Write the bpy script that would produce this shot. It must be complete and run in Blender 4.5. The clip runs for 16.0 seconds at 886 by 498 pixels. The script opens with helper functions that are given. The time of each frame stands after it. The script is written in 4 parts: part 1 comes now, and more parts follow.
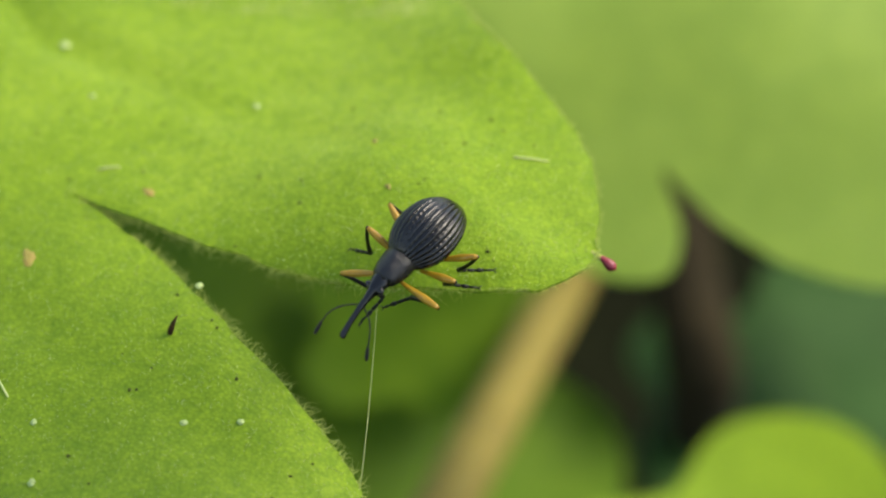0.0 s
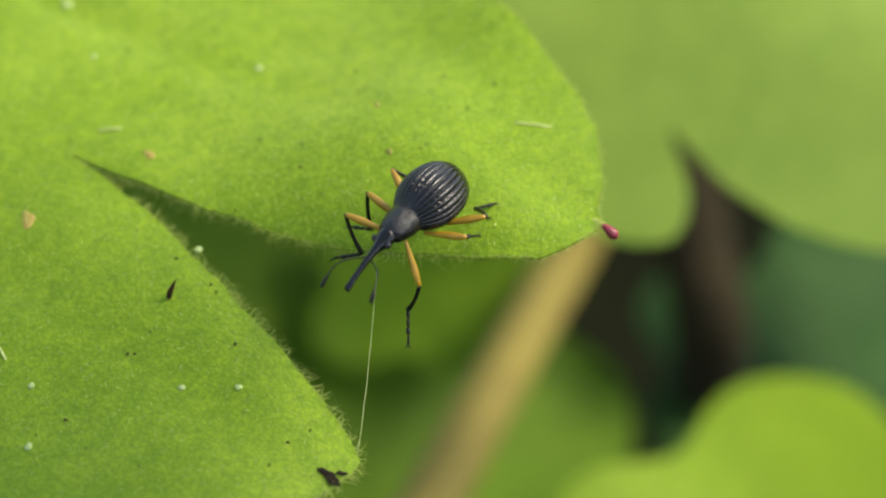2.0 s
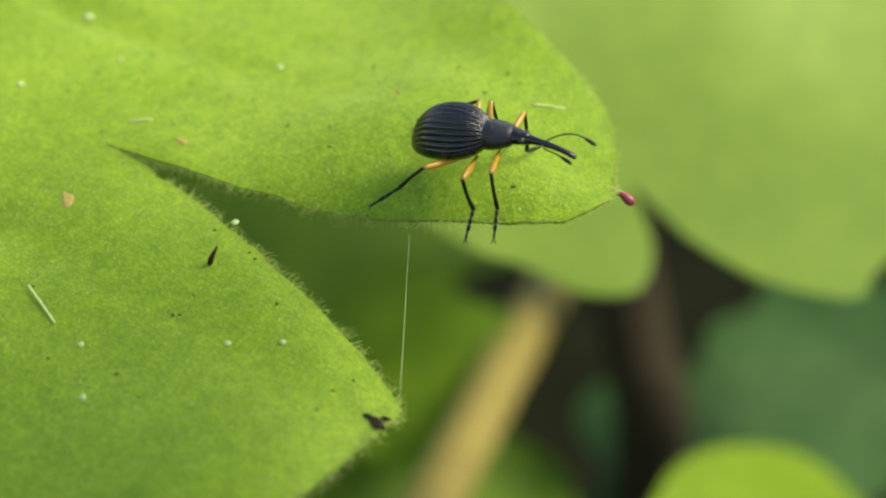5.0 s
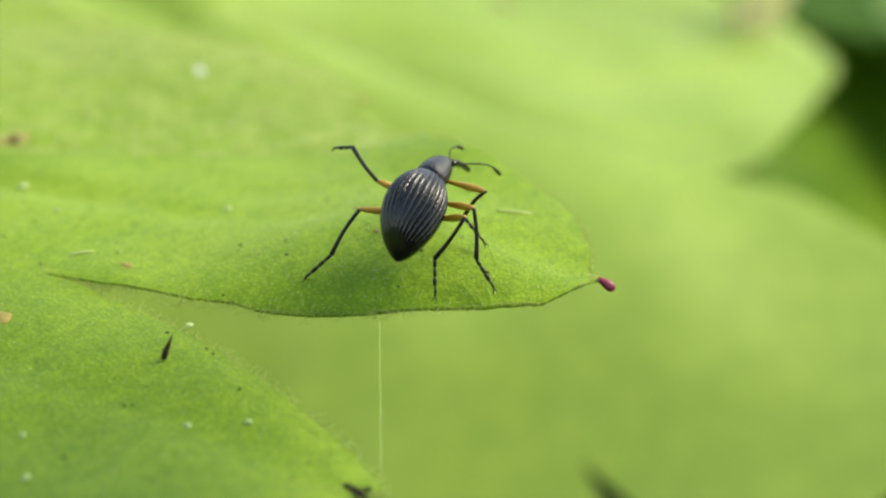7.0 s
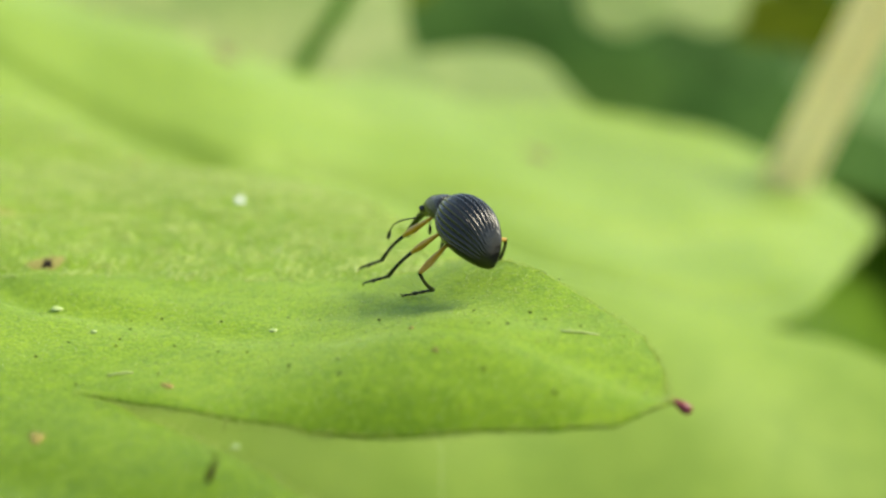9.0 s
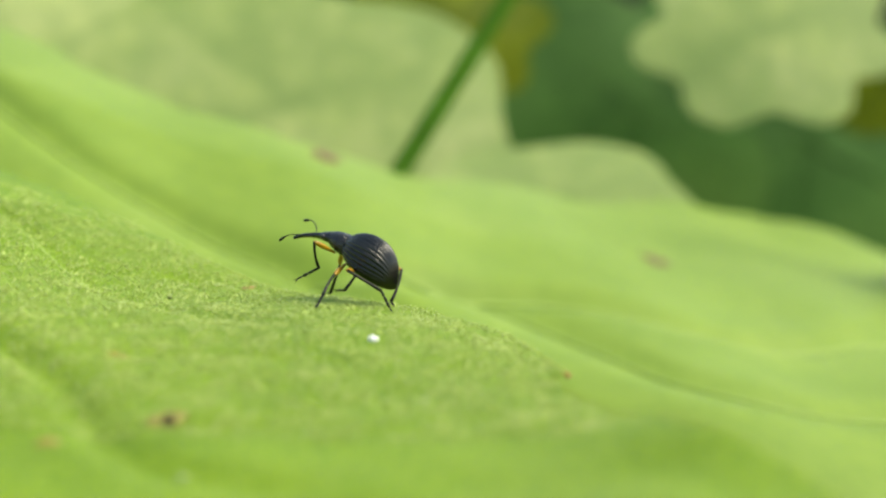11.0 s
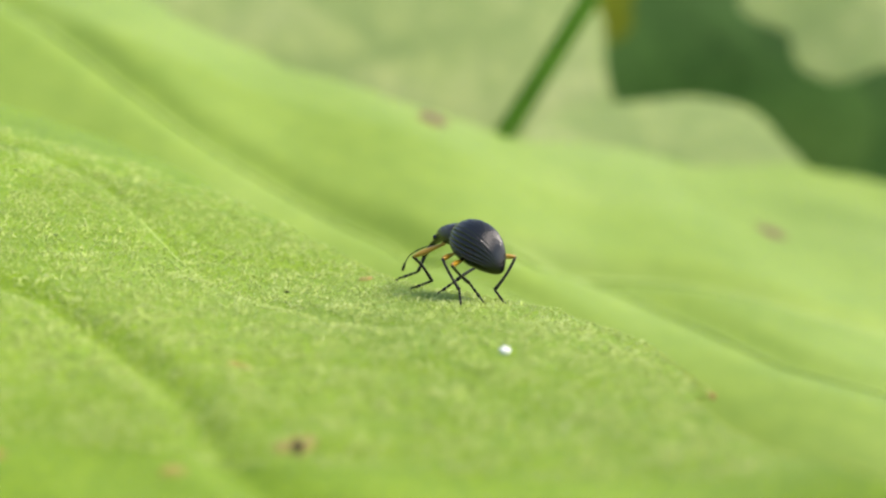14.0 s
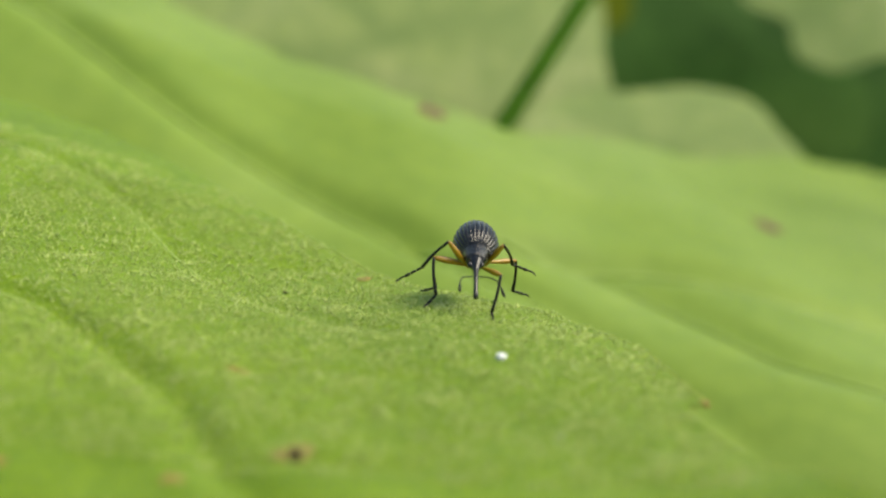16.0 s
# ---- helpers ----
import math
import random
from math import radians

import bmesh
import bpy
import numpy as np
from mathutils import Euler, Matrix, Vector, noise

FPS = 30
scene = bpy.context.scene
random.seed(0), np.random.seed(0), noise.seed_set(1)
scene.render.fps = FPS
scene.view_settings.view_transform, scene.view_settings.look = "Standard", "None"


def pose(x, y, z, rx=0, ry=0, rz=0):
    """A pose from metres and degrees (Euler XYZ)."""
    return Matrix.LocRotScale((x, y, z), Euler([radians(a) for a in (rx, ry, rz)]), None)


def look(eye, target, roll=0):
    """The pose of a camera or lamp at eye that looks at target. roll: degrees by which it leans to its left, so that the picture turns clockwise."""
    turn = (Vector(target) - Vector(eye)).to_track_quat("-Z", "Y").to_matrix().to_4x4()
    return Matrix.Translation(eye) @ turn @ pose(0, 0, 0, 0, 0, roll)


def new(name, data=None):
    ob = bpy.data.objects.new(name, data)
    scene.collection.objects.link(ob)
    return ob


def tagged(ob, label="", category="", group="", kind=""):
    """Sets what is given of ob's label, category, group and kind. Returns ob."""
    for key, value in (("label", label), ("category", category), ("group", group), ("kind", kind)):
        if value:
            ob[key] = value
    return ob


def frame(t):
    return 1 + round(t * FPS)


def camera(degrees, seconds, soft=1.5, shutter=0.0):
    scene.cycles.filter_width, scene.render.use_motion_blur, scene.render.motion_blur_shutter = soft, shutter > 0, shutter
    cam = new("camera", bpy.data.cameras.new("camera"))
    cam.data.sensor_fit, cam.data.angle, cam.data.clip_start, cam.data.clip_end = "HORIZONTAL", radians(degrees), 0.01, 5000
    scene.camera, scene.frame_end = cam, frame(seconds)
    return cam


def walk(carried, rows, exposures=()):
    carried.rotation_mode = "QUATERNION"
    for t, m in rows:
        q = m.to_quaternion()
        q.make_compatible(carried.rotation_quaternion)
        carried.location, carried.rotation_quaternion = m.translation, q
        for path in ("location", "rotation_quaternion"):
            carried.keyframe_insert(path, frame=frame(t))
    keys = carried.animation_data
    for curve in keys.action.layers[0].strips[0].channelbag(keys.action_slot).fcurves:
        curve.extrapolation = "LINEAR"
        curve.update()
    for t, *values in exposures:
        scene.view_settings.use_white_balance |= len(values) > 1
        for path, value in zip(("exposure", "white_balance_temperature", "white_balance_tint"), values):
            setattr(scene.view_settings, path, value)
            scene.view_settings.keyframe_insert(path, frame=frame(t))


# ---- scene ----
MM = 0.001
cam = camera(28, 16.0, soft=2.2)
cam.data.dof.use_dof = True
cam.data.dof.aperture_fstop = 78.0

# seconds, eye in millimetres, yaw to the left from +y, pitch, roll
PATH = [
    (0.0, 0.64, -21.30, 21.22, 9.01, -45.01, 0.31),
    (0.5, 0.70, -21.11, 21.31, 9.49, -45.58, 0.10),
    (1.0, 0.83, -21.02, 21.36, 9.80, -45.96, 0.04),
    (1.5, 0.90, -20.91, 21.41, 9.73, -46.67, 0.28),
    (2.0, 0.81, -20.98, 21.25, 9.64, -46.54, 0.39),
    (2.5, 0.91, -20.92, 21.22, 10.27, -46.41, 0.13),
    (3.0, 0.69, -20.88, 21.38, 10.71, -46.99, 0.44),
    (3.2, 0.40, -21.26, 21.24, 10.12, -46.38, 0.99),
    (5.3, -0.92, -24.97, 18.88, 4.51, -38.76, 1.67),
    (5.5, -1.09, -25.14, 17.21, 3.89, -36.59, 1.14),
    (6.0, -2.16, -26.31, 13.30, 1.55, -27.96, 2.36),
    (6.5, -1.94, -26.77, 12.37, 1.66, -25.09, 1.65),
    (7.0, -1.65, -27.04, 12.41, 2.10, -23.96, 0.96),
    (7.5, -1.71, -26.75, 12.20, 2.57, -23.24, 0.82),
    (8.0, -2.23, -26.69, 11.15, 1.47, -21.48, 1.64),
    (8.5, -2.22, -27.04, 9.47, 1.50, -17.33, 1.78),
    (8.7, -2.26, -26.64, 10.69, 1.94, -18.13, 1.53),
    (10.8, -4.45, -21.89, 10.75, 4.40, -15.88, 0.06),
    (11.0, -4.53, -21.71, 10.73, 4.85, -15.62, 0.18),
    (11.5, -5.40, -20.81, 11.78, 6.72, -16.11, 0.44),
    (12.0, -5.63, -20.05, 12.08, 8.18, -16.91, 0.50),
    (12.5, -5.85, -19.85, 12.07, 8.16, -17.29, 0.44),
    (13.0, -5.94, -19.82, 12.19, 7.90, -17.94, 0.43),
    (13.5, -5.92, -19.70, 12.26, 7.48, -18.53, 0.59),
    (14.0, -5.93, -19.57, 11.77, 7.37, -18.15, 0.52),
    (14.5, -5.97, -19.64, 11.51, 7.18, -17.77, 0.36),
    (15.0, -5.92, -19.85, 11.58, 7.05, -17.41, 0.49),
    (15.5, -5.95, -19.72, 11.93, 7.21, -17.95, 0.70),
    (16.0, -5.90, -19.66, 12.44, 7.32, -18.95, 0.94),
]


def view(x, y, z, yaw, pitch, roll):
    eye = Vector((x, y, z)) * MM
    a, b = radians(yaw), radians(pitch)
    ahead = Vector((-math.sin(a) * math.cos(b), math.cos(a) * math.cos(b), math.sin(b)))
    return look(eye, eye + ahead, roll)


walk(cam, [(t, view(*v)) for t, *v in PATH], [(0, 1.30, 7700, 10), (3.2, 1.31, 7700, 10), (5.5, 1.41, 7800, 9), (7.0, 1.41, 7900, 6), (8.7, 1.35, 8100, 2), (10.8, 1.18, 8200, 0), (12.0, 1.17, 8100, 2), (12.6, 1.20, 7800, 6), (13.2, 1.27, 7500, 12), (14.5, 1.25, 7400, 14), (15.2, 1.08, 7700, 11), (16, 0.81, 8000, 5)])

# ---- daylight ----
SUN_EL, SUN_AZ = radians(50), math.atan2(0.93, 0.36)
world = bpy.data.worlds.new("sky")
scene.world = world
world.use_nodes = True
wn = world.node_tree.nodes
sky = wn.new("ShaderNodeTexSky")
sky.sky_type = "NISHITA"
sky.sun_disc = False
sky.sun_elevation, sky.sun_rotation = SUN_EL, SUN_AZ
world.node_tree.links.new(sky.outputs["Color"], wn["Background"].inputs["Color"])
wn["Background"].inputs["Strength"].default_value = 0.15
sun = new("sun", bpy.data.lights.new("sun", "SUN"))
sun.data.energy, sun.data.angle, sun.data.color = 2.2, radians(28.0), (1.0, 0.97, 0.91)
sun.matrix_basis = look((math.sin(SUN_AZ), math.cos(SUN_AZ), math.tan(SUN_EL)), (0, 0, 0))


# ---- materials ----
def material(name):
    m = bpy.data.materials.new(name)
    m.use_nodes = True
    nt = m.node_tree
    return m, nt.nodes, nt.links, nt.nodes["Principled BSDF"]


def noise_tex(n, l, co, scale, detail=4, rough=0.55):
    t = n.new("ShaderNodeTexNoise")
    t.inputs["Scale"].default_value, t.inputs["Detail"].default_value, t.inputs["Roughness"].default_value = scale, detail, rough
    l.new(co, t.inputs["Vector"])
    return t


def ramp(n, l, fac, stops):
    r = n.new("ShaderNodeValToRGB")
    while len(r.color_ramp.elements) < len(stops):
        r.color_ramp.elements.new(0.5)
    for e, (p, c) in zip(r.color_ramp.elements, stops):
        e.position, e.color = p, (*c, 1)
    l.new(fac, r.inputs["Fac"])
    return r


def mix(n, l, fac, a, b, mode="MIX"):
    x = n.new("ShaderNodeMix")
    x.data_type, x.blend_type = "RGBA", mode
    for key, v in ((0, fac), (6, a), (7, b)):
        if hasattr(v, "links"):
            l.new(v, x.inputs[key])
        else:
            x.inputs[key].default_value = v if key == 0 else (*v, 1)
    return x.outputs[2]


def leaf_material(name, dark, mid, light, cell=3200, bump=0.35, through_light=0.35, rough=0.5, big=160, spec=0.18, sheen=0.05, glow=(1.0, 0.95, 0.35), grain=0.5):
    """Soft leaf tissue: broad tints, blotches, and close-set papillae that stand up, with lit tops and shaded gaps put
    into the colour.
    """
    m, n, l, p = material(name)
    co = n.new("ShaderNodeTexCoord").outputs["Object"]
    a = noise_tex(n, l, co, big, 3)
    c1 = ramp(n, l, a.outputs["Fac"], [(0.3, dark), (0.52, mid), (0.75, light)]).outputs["Color"]
    blotch = noise_tex(n, l, co, 0.2 * cell if cell > 2000 else 0.4 * cell, 5, 0.62)
    c2 = mix(n, l, grain, c1, ramp(n, l, blotch.outputs["Fac"], [(0.28, (0.34, 0.40, 0.36)), (0.5, (0.5, 0.5, 0.5)), (0.74, (0.66, 0.63, 0.6))]).outputs["Color"], "OVERLAY")
    b = noise_tex(n, l, co, cell * 0.6, 4, 0.7)
    c3 = mix(n, l, grain, c2, ramp(n, l, b.outputs["Fac"], [(0.3, (0.36, 0.42, 0.36)), (0.5, (0.5, 0.5, 0.5)), (0.72, (0.68, 0.65, 0.62))]).outputs["Color"], "OVERLAY")
    v = n.new("ShaderNodeTexVoronoi")
    v.inputs["Scale"].default_value = cell
    l.new(co, v.inputs["Vector"])
    # light on papilla tops and shade in the gaps, painted into the colour
    c4 = mix(n, l, grain, c3, ramp(n, l, v.outputs["Distance"], [(0.05, (0.62, 0.6, 0.55)), (0.4, (0.5, 0.5, 0.5)), (0.75, (0.36, 0.4, 0.36))]).outputs["Color"], "OVERLAY")
    bp = n.new("ShaderNodeBump")
    bp.inputs["Strength"].default_value, bp.inputs["Distance"].default_value = bump, 0.00012
    s = n.new("ShaderNodeMath")
    s.operation = "SUBTRACT"
    l.new(b.outputs["Fac"], s.inputs[0])
    l.new(v.outputs["Distance"], s.inputs[1])
    l.new(s.outputs[0], bp.inputs["Height"])
    l.new(bp.outputs["Normal"], p.inputs["Normal"])
    l.new(c4, p.inputs["Base Color"])
    p.inputs["Roughness"].default_value = rough
    p.inputs["Specular IOR Level"].default_value = spec
    p.inputs["Sheen Weight"].default_value = sheen
    tr = n.new("ShaderNodeBsdfTranslucent")
    tint = mix(n, l, 1.0, c4, glow, "MULTIPLY")
    l.new(tint, tr.inputs["Color"])
    mx = n.new("ShaderNodeMixShader")
    mx.inputs["Fac"].default_value = through_light
    l.new(p.outputs[0], mx.inputs[1])
    l.new(tr.outputs[0], mx.inputs[2])
    l.new(mx.outputs[0], n["Material Output"].inputs["Surface"])
    return m


def plain(name, colour, second=None, scale=2500, rough=0.5, metal=0.0, bump=0.2, spec=0.5):
    m, n, l, p = material(name)
    co = n.new("ShaderNodeTexCoord").outputs["Object"]
    a = noise_tex(n, l, co, scale, 5, 0.65)
    r = ramp(n, l, a.outputs["Fac"], [(0.3, second or tuple(0.65 * c for c in colour)), (0.7, colour)])
    l.new(r.outputs["Color"], p.inputs["Base Color"])
    bp = n.new("ShaderNodeBump")
    bp.inputs["Strength"].default_value, bp.inputs["Distance"].default_value = bump, 0.00004
    l.new(a.outputs["Fac"], bp.inputs["Height"])
    l.new(bp.outputs["Normal"], p.inputs["Normal"])
    p.inputs["Roughness"].default_value, p.inputs["Metallic"].default_value = rough, metal
    p.inputs["Specular IOR Level"].default_value = spec
    return m


M_LEAF = leaf_material("leaf_green", (0.178, 0.296, 0.018), (0.226, 0.36, 0.025), (0.285, 0.42, 0.04), cell=15000, bump=0.17, spec=0.14, grain=0.65)
M_LEAF2 = leaf_material("far_leaf_green", (0.236, 0.355, 0.053), (0.258, 0.382, 0.063), (0.285, 0.405, 0.08), cell=900, bump=0.12, through_light=0.35, grain=0.22, glow=(1.0, 0.97, 0.5))
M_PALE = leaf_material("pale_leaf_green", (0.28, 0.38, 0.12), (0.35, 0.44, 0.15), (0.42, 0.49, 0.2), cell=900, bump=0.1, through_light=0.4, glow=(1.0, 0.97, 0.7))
# background shade is put into this dark leaf colour
M_DARK = leaf_material("shaded_deep_green", (0.025, 0.075, 0.014), (0.05, 0.125, 0.026), (0.09, 0.175, 0.04), cell=900, bump=0.15, through_light=0.25, spec=0.04, sheen=0.0, big=60)
# darkened blue-green: the shade low in the plant is part of the colour
M_BLUE = leaf_material("shaded_blue_green", (0.022, 0.064, 0.017), (0.034, 0.083, 0.023), (0.052, 0.112, 0.034), cell=900, bump=0.15, through_light=0.2, spec=0.04, sheen=0.0, big=60)
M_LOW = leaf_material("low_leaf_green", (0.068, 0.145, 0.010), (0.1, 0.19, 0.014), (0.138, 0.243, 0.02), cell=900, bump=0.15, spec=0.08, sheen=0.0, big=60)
M_MID = leaf_material("mid_leaf_green", (0.15, 0.26, 0.085), (0.19, 0.31, 0.105), (0.24, 0.36, 0.13), cell=900, bump=0.15, spec=0.06, sheen=0.0, big=60)
M_YELLOW = leaf_material("yellow_leaf_green", (0.085, 0.12, 0.008), (0.125, 0.165, 0.01), (0.165, 0.2, 0.013), cell=900, bump=0.15, spec=0.04, sheen=0.0)
M_HAIR = plain("leaf_hair", (0.38, 0.49, 0.12), (0.27, 0.38, 0.06), rough=0.3)
M_LONG = plain("bright_hair", (0.50, 0.59, 0.17), (0.34, 0.46, 0.08), rough=0.3)
M_FRINGE = leaf_material("fringe_hair", (0.38, 0.49, 0.1), (0.48, 0.58, 0.15), (0.55, 0.64, 0.2), cell=6000, bump=0.05, through_light=0.5, glow=(1.0, 0.98, 0.6), grain=0.1)
M_VEIN = plain("leaf_vein", (0.30, 0.42, 0.08), (0.24, 0.34, 0.05), rough=0.55)
M_RED = plain("red_tip", (0.27, 0.028, 0.045), (0.15, 0.014, 0.025), scale=5000, rough=0.35)
M_TIP = plain("pale_tip", (0.35, 0.30, 0.11), (0.26, 0.33, 0.05), scale=5000, rough=0.45)
M_TAN = plain("tan_blemish", (0.23, 0.20, 0.045), (0.17, 0.16, 0.025), scale=7000, rough=0.8)
M_BROWN = plain("brown_blemish", (0.15, 0.10, 0.028), (0.08, 0.05, 0.015), scale=6000, rough=0.8)
M_ORANGE = plain("orange_blemish", (0.29, 0.18, 0.04), (0.22, 0.22, 0.03), scale=6000, rough=0.7)
M_SPECK = plain("dirt_speck", (0.06, 0.075, 0.014), (0.025, 0.03, 0.008), scale=6000, rough=0.9, spec=0.08)
M_SPLINTER = plain("splinter_brown", (0.055, 0.024, 0.009), (0.02, 0.01, 0.005), scale=5000, rough=0.8, spec=0.15)
M_RUST = plain("rusty_tip", (0.42, 0.2, 0.05), (0.34, 0.24, 0.05), scale=6000, rough=0.6)
M_DEAD = plain("withered_edge", (0.028, 0.02, 0.012), (0.006, 0.005, 0.004), scale=6000, rough=0.9, spec=0.08)
M_WHITE = plain("white_grain", (0.35, 0.43, 0.17), (0.27, 0.37, 0.09), scale=9000, rough=0.6)
M_CRUMB = plain("white_crumb", (0.85, 0.85, 0.83), (0.7, 0.7, 0.68), scale=9000, rough=0.5)
M_SILK = plain("silk", (0.5, 0.56, 0.2), (0.4, 0.46, 0.15), rough=0.3)
M_STRAW = plain("straw", (0.21, 0.172, 0.03), (0.15, 0.12, 0.018), scale=500, rough=0.7)
M_CREAM = leaf_material("cream_stem", (0.80, 0.73, 0.44), (0.86, 0.80, 0.52), (0.9, 0.85, 0.6), cell=900, bump=0.1, through_light=0.6, glow=(1.0, 0.97, 0.8), grain=0.12)
M_STEM = plain("green_stem", (0.045, 0.125, 0.008), (0.03, 0.085, 0.006), scale=400, rough=0.7, spec=0.05)
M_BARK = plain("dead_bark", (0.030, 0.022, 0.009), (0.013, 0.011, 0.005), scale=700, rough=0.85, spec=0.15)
# soil painted near black to hold the shade under the plants
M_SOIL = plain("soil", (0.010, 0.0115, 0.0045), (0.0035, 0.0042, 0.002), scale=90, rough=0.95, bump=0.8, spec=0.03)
M_BLACK = plain("black_cuticle", (0.0045, 0.0045, 0.0045), (0.0012, 0.0012, 0.0012), scale=14000, rough=0.23, bump=0.2, spec=0.48)
M_PRON = plain("punctured_cuticle", (0.006, 0.0058, 0.0055), (0.002, 0.002, 0.002), scale=9000, rough=0.25, bump=1.0, spec=0.5)
M_AMBER = plain("amber_femur", (0.40, 0.23, 0.014), (0.28, 0.145, 0.009), scale=6000, rough=0.35, spec=0.5)
M_LEG = plain("black_leg", (0.007, 0.0065, 0.006), (0.003, 0.003, 0.0025), scale=9000, rough=0.42, spec=0.25)
M_EYE = plain("eye", (0.01, 0.01, 0.01), rough=0.12)


# ---- helpers for meshes; all lengths in millimetres ----
def mesh_object(name, verts, faces, mat, parent=None, label="", smooth=True):
    me = bpy.data.meshes.new(name)
    me.from_pydata([(x * MM, y * MM, z * MM) for x, y, z in verts], [], faces)
    me.materials.append(mat)
    if smooth:
        me.polygons.foreach_set("use_smooth", [True] * len(me.polygons))
    ob = new(name, me)
    if parent:
        ob.parent = parent
    return tagged(ob, label)


def spline(points, steps=8, closed=True):
    p = [np.array(q, float) for q in points]
    n, out = len(p), []
    for i in range(n if closed else n - 1):
        a, b, c, d = (p[(i + k) % n] if closed else p[min(max(i + k, 0), n - 1)] for k in (-1, 0, 1, 2))
        for s in range(steps):
            u = s / steps
            out.append(0.5 * (2 * b + (c - a) * u + (2 * a - 5 * b + 4 * c - d) * u * u + (3 * b - a - 3 * c + d) * u ** 3))
    if not closed:
        out.append(p[-1])
    return np.array(out)


def tube(path, radii, sides=8, cap=True):
    """Verts and faces of a round tube along a path."""
    path = [Vector(q) for q in path]
    verts, faces = [], []
    side = None
    for i, q in enumerate(path):
        d = (path[min(i + 1, len(path) - 1)] - path[max(i - 1, 0)]).normalized()
        if side is None:
            side = d.orthogonal().normalized()
        side = (side - d * side.dot(d)).normalized()
        up = d.cross(side)
        for k in range(sides):
            a = 2 * math.pi * k / sides
            verts.append(tuple(q + (side * math.cos(a) + up * math.sin(a)) * radii[i]))
    for i in range(len(path) - 1):
        for k in range(sides):
            j = (k + 1) % sides
            faces.append((i * sides + k, i * sides + j, (i + 1) * sides + j, (i + 1) * sides + k))
    if cap:
        faces.append(tuple(range(sides))[::-1])
        faces.append(tuple((len(path) - 1) * sides + k for k in range(sides)))
    return verts, faces


def joined(pieces):
    verts, faces = [], []
    for v, f in pieces:
        o = len(verts)
        verts += list(v)
        faces += [tuple(i + o for i in q) for q in f]
    return verts, faces


def edge_distance(xy, outline):
    a, b = outline, np.roll(outline, -1, 0)
    out = np.full(len(xy), 1e9)
    for p, q in zip(a, b):
        d = q - p
        u = np.clip(((xy - p) @ d) / (d @ d + 1e-12), 0, 1)[:, None]
        out = np.minimum(out, np.linalg.norm(xy - p - u * d, axis=1))
    return out


def line_distance(x, y, pts):
    xy = np.stack([np.ravel(x), np.ravel(y)], -1)
    out = np.full(len(xy), 1e9)
    for p, q in zip(pts[:-1], pts[1:]):
        d = q - p
        u = np.clip(((xy - p) @ d) / (d @ d + 1e-12), 0, 1)[:, None]
        out = np.minimum(out, np.linalg.norm(xy - p - u * d, axis=1))
    return out


def blade(name, outline, height, step, thick, mat, curl=0.0, curl_width=0.4, curl_to=1e6, parent=None, step_y=None):
    """A leaf blade: the outline filled with a fine net, raised to the height, with a thickness."""
    bm = bmesh.new()
    bm.faces.new([bm.verts.new((x, y, 0)) for x, y in outline])
    lo, hi = outline.min(0), outline.max(0)
    for axis, st in ((0, step), (1, step_y or step)):
        for v in np.arange(lo[axis] + st * 0.37, hi[axis], st):
            at, normal = [0, 0, 0], [0, 0, 0]
            at[axis], normal[axis] = v, 1
            bmesh.ops.bisect_plane(bm, geom=bm.verts[:] + bm.edges[:] + bm.faces[:], plane_co=at, plane_no=normal, dist=1e-5)
    xy = np.array([(v.co.x, v.co.y) for v in bm.verts])
    z = height(xy[:, 0], xy[:, 1])
    if curl:
        z = z - curl * np.exp(-edge_distance(xy, outline) / curl_width) * np.clip((curl_to - xy[:, 1]) / 2, 0, 1) * np.clip((xy[:, 0] + 8.5) / 3, 0.1, 1)
    for v, (x, y), h in zip(bm.verts, xy, z):
        v.co = (x * MM, y * MM, h * MM)
    bm.normal_update()
    if sum(f.normal.z for f in bm.faces) < 0:
        bmesh.ops.reverse_faces(bm, faces=bm.faces[:])
    bm.verts.index_update()
    top = [tuple(v.co) for v in bm.verts]
    faces = [tuple(v.index for v in f.verts) for f in bm.faces]
    rim = [(l.vert.index, l.link_loop_next.vert.index) for e in bm.edges if len(e.link_faces) == 1 for l in e.link_loops]
    bm.free()
    n = len(top)
    verts = top + [(x, y, z - thick * MM) for x, y, z in top]
    faces += [tuple(i + n for i in f[::-1]) for f in faces]
    # the rim has corners of its own, so that the faces stay smooth up to the edge
    for a, b in rim:
        k = len(verts)
        verts += [verts[b], verts[a], verts[a + n], verts[b + n]]
        faces.append((k, k + 1, k + 2, k + 3))
    me = bpy.data.meshes.new(name)
    me.from_pydata(verts, [], faces)
    me.materials.append(mat)
    me.polygons.foreach_set("use_smooth", [True] * len(me.polygons))
    ob = new(name, me)
    if parent:
        ob.parent = parent
    return ob


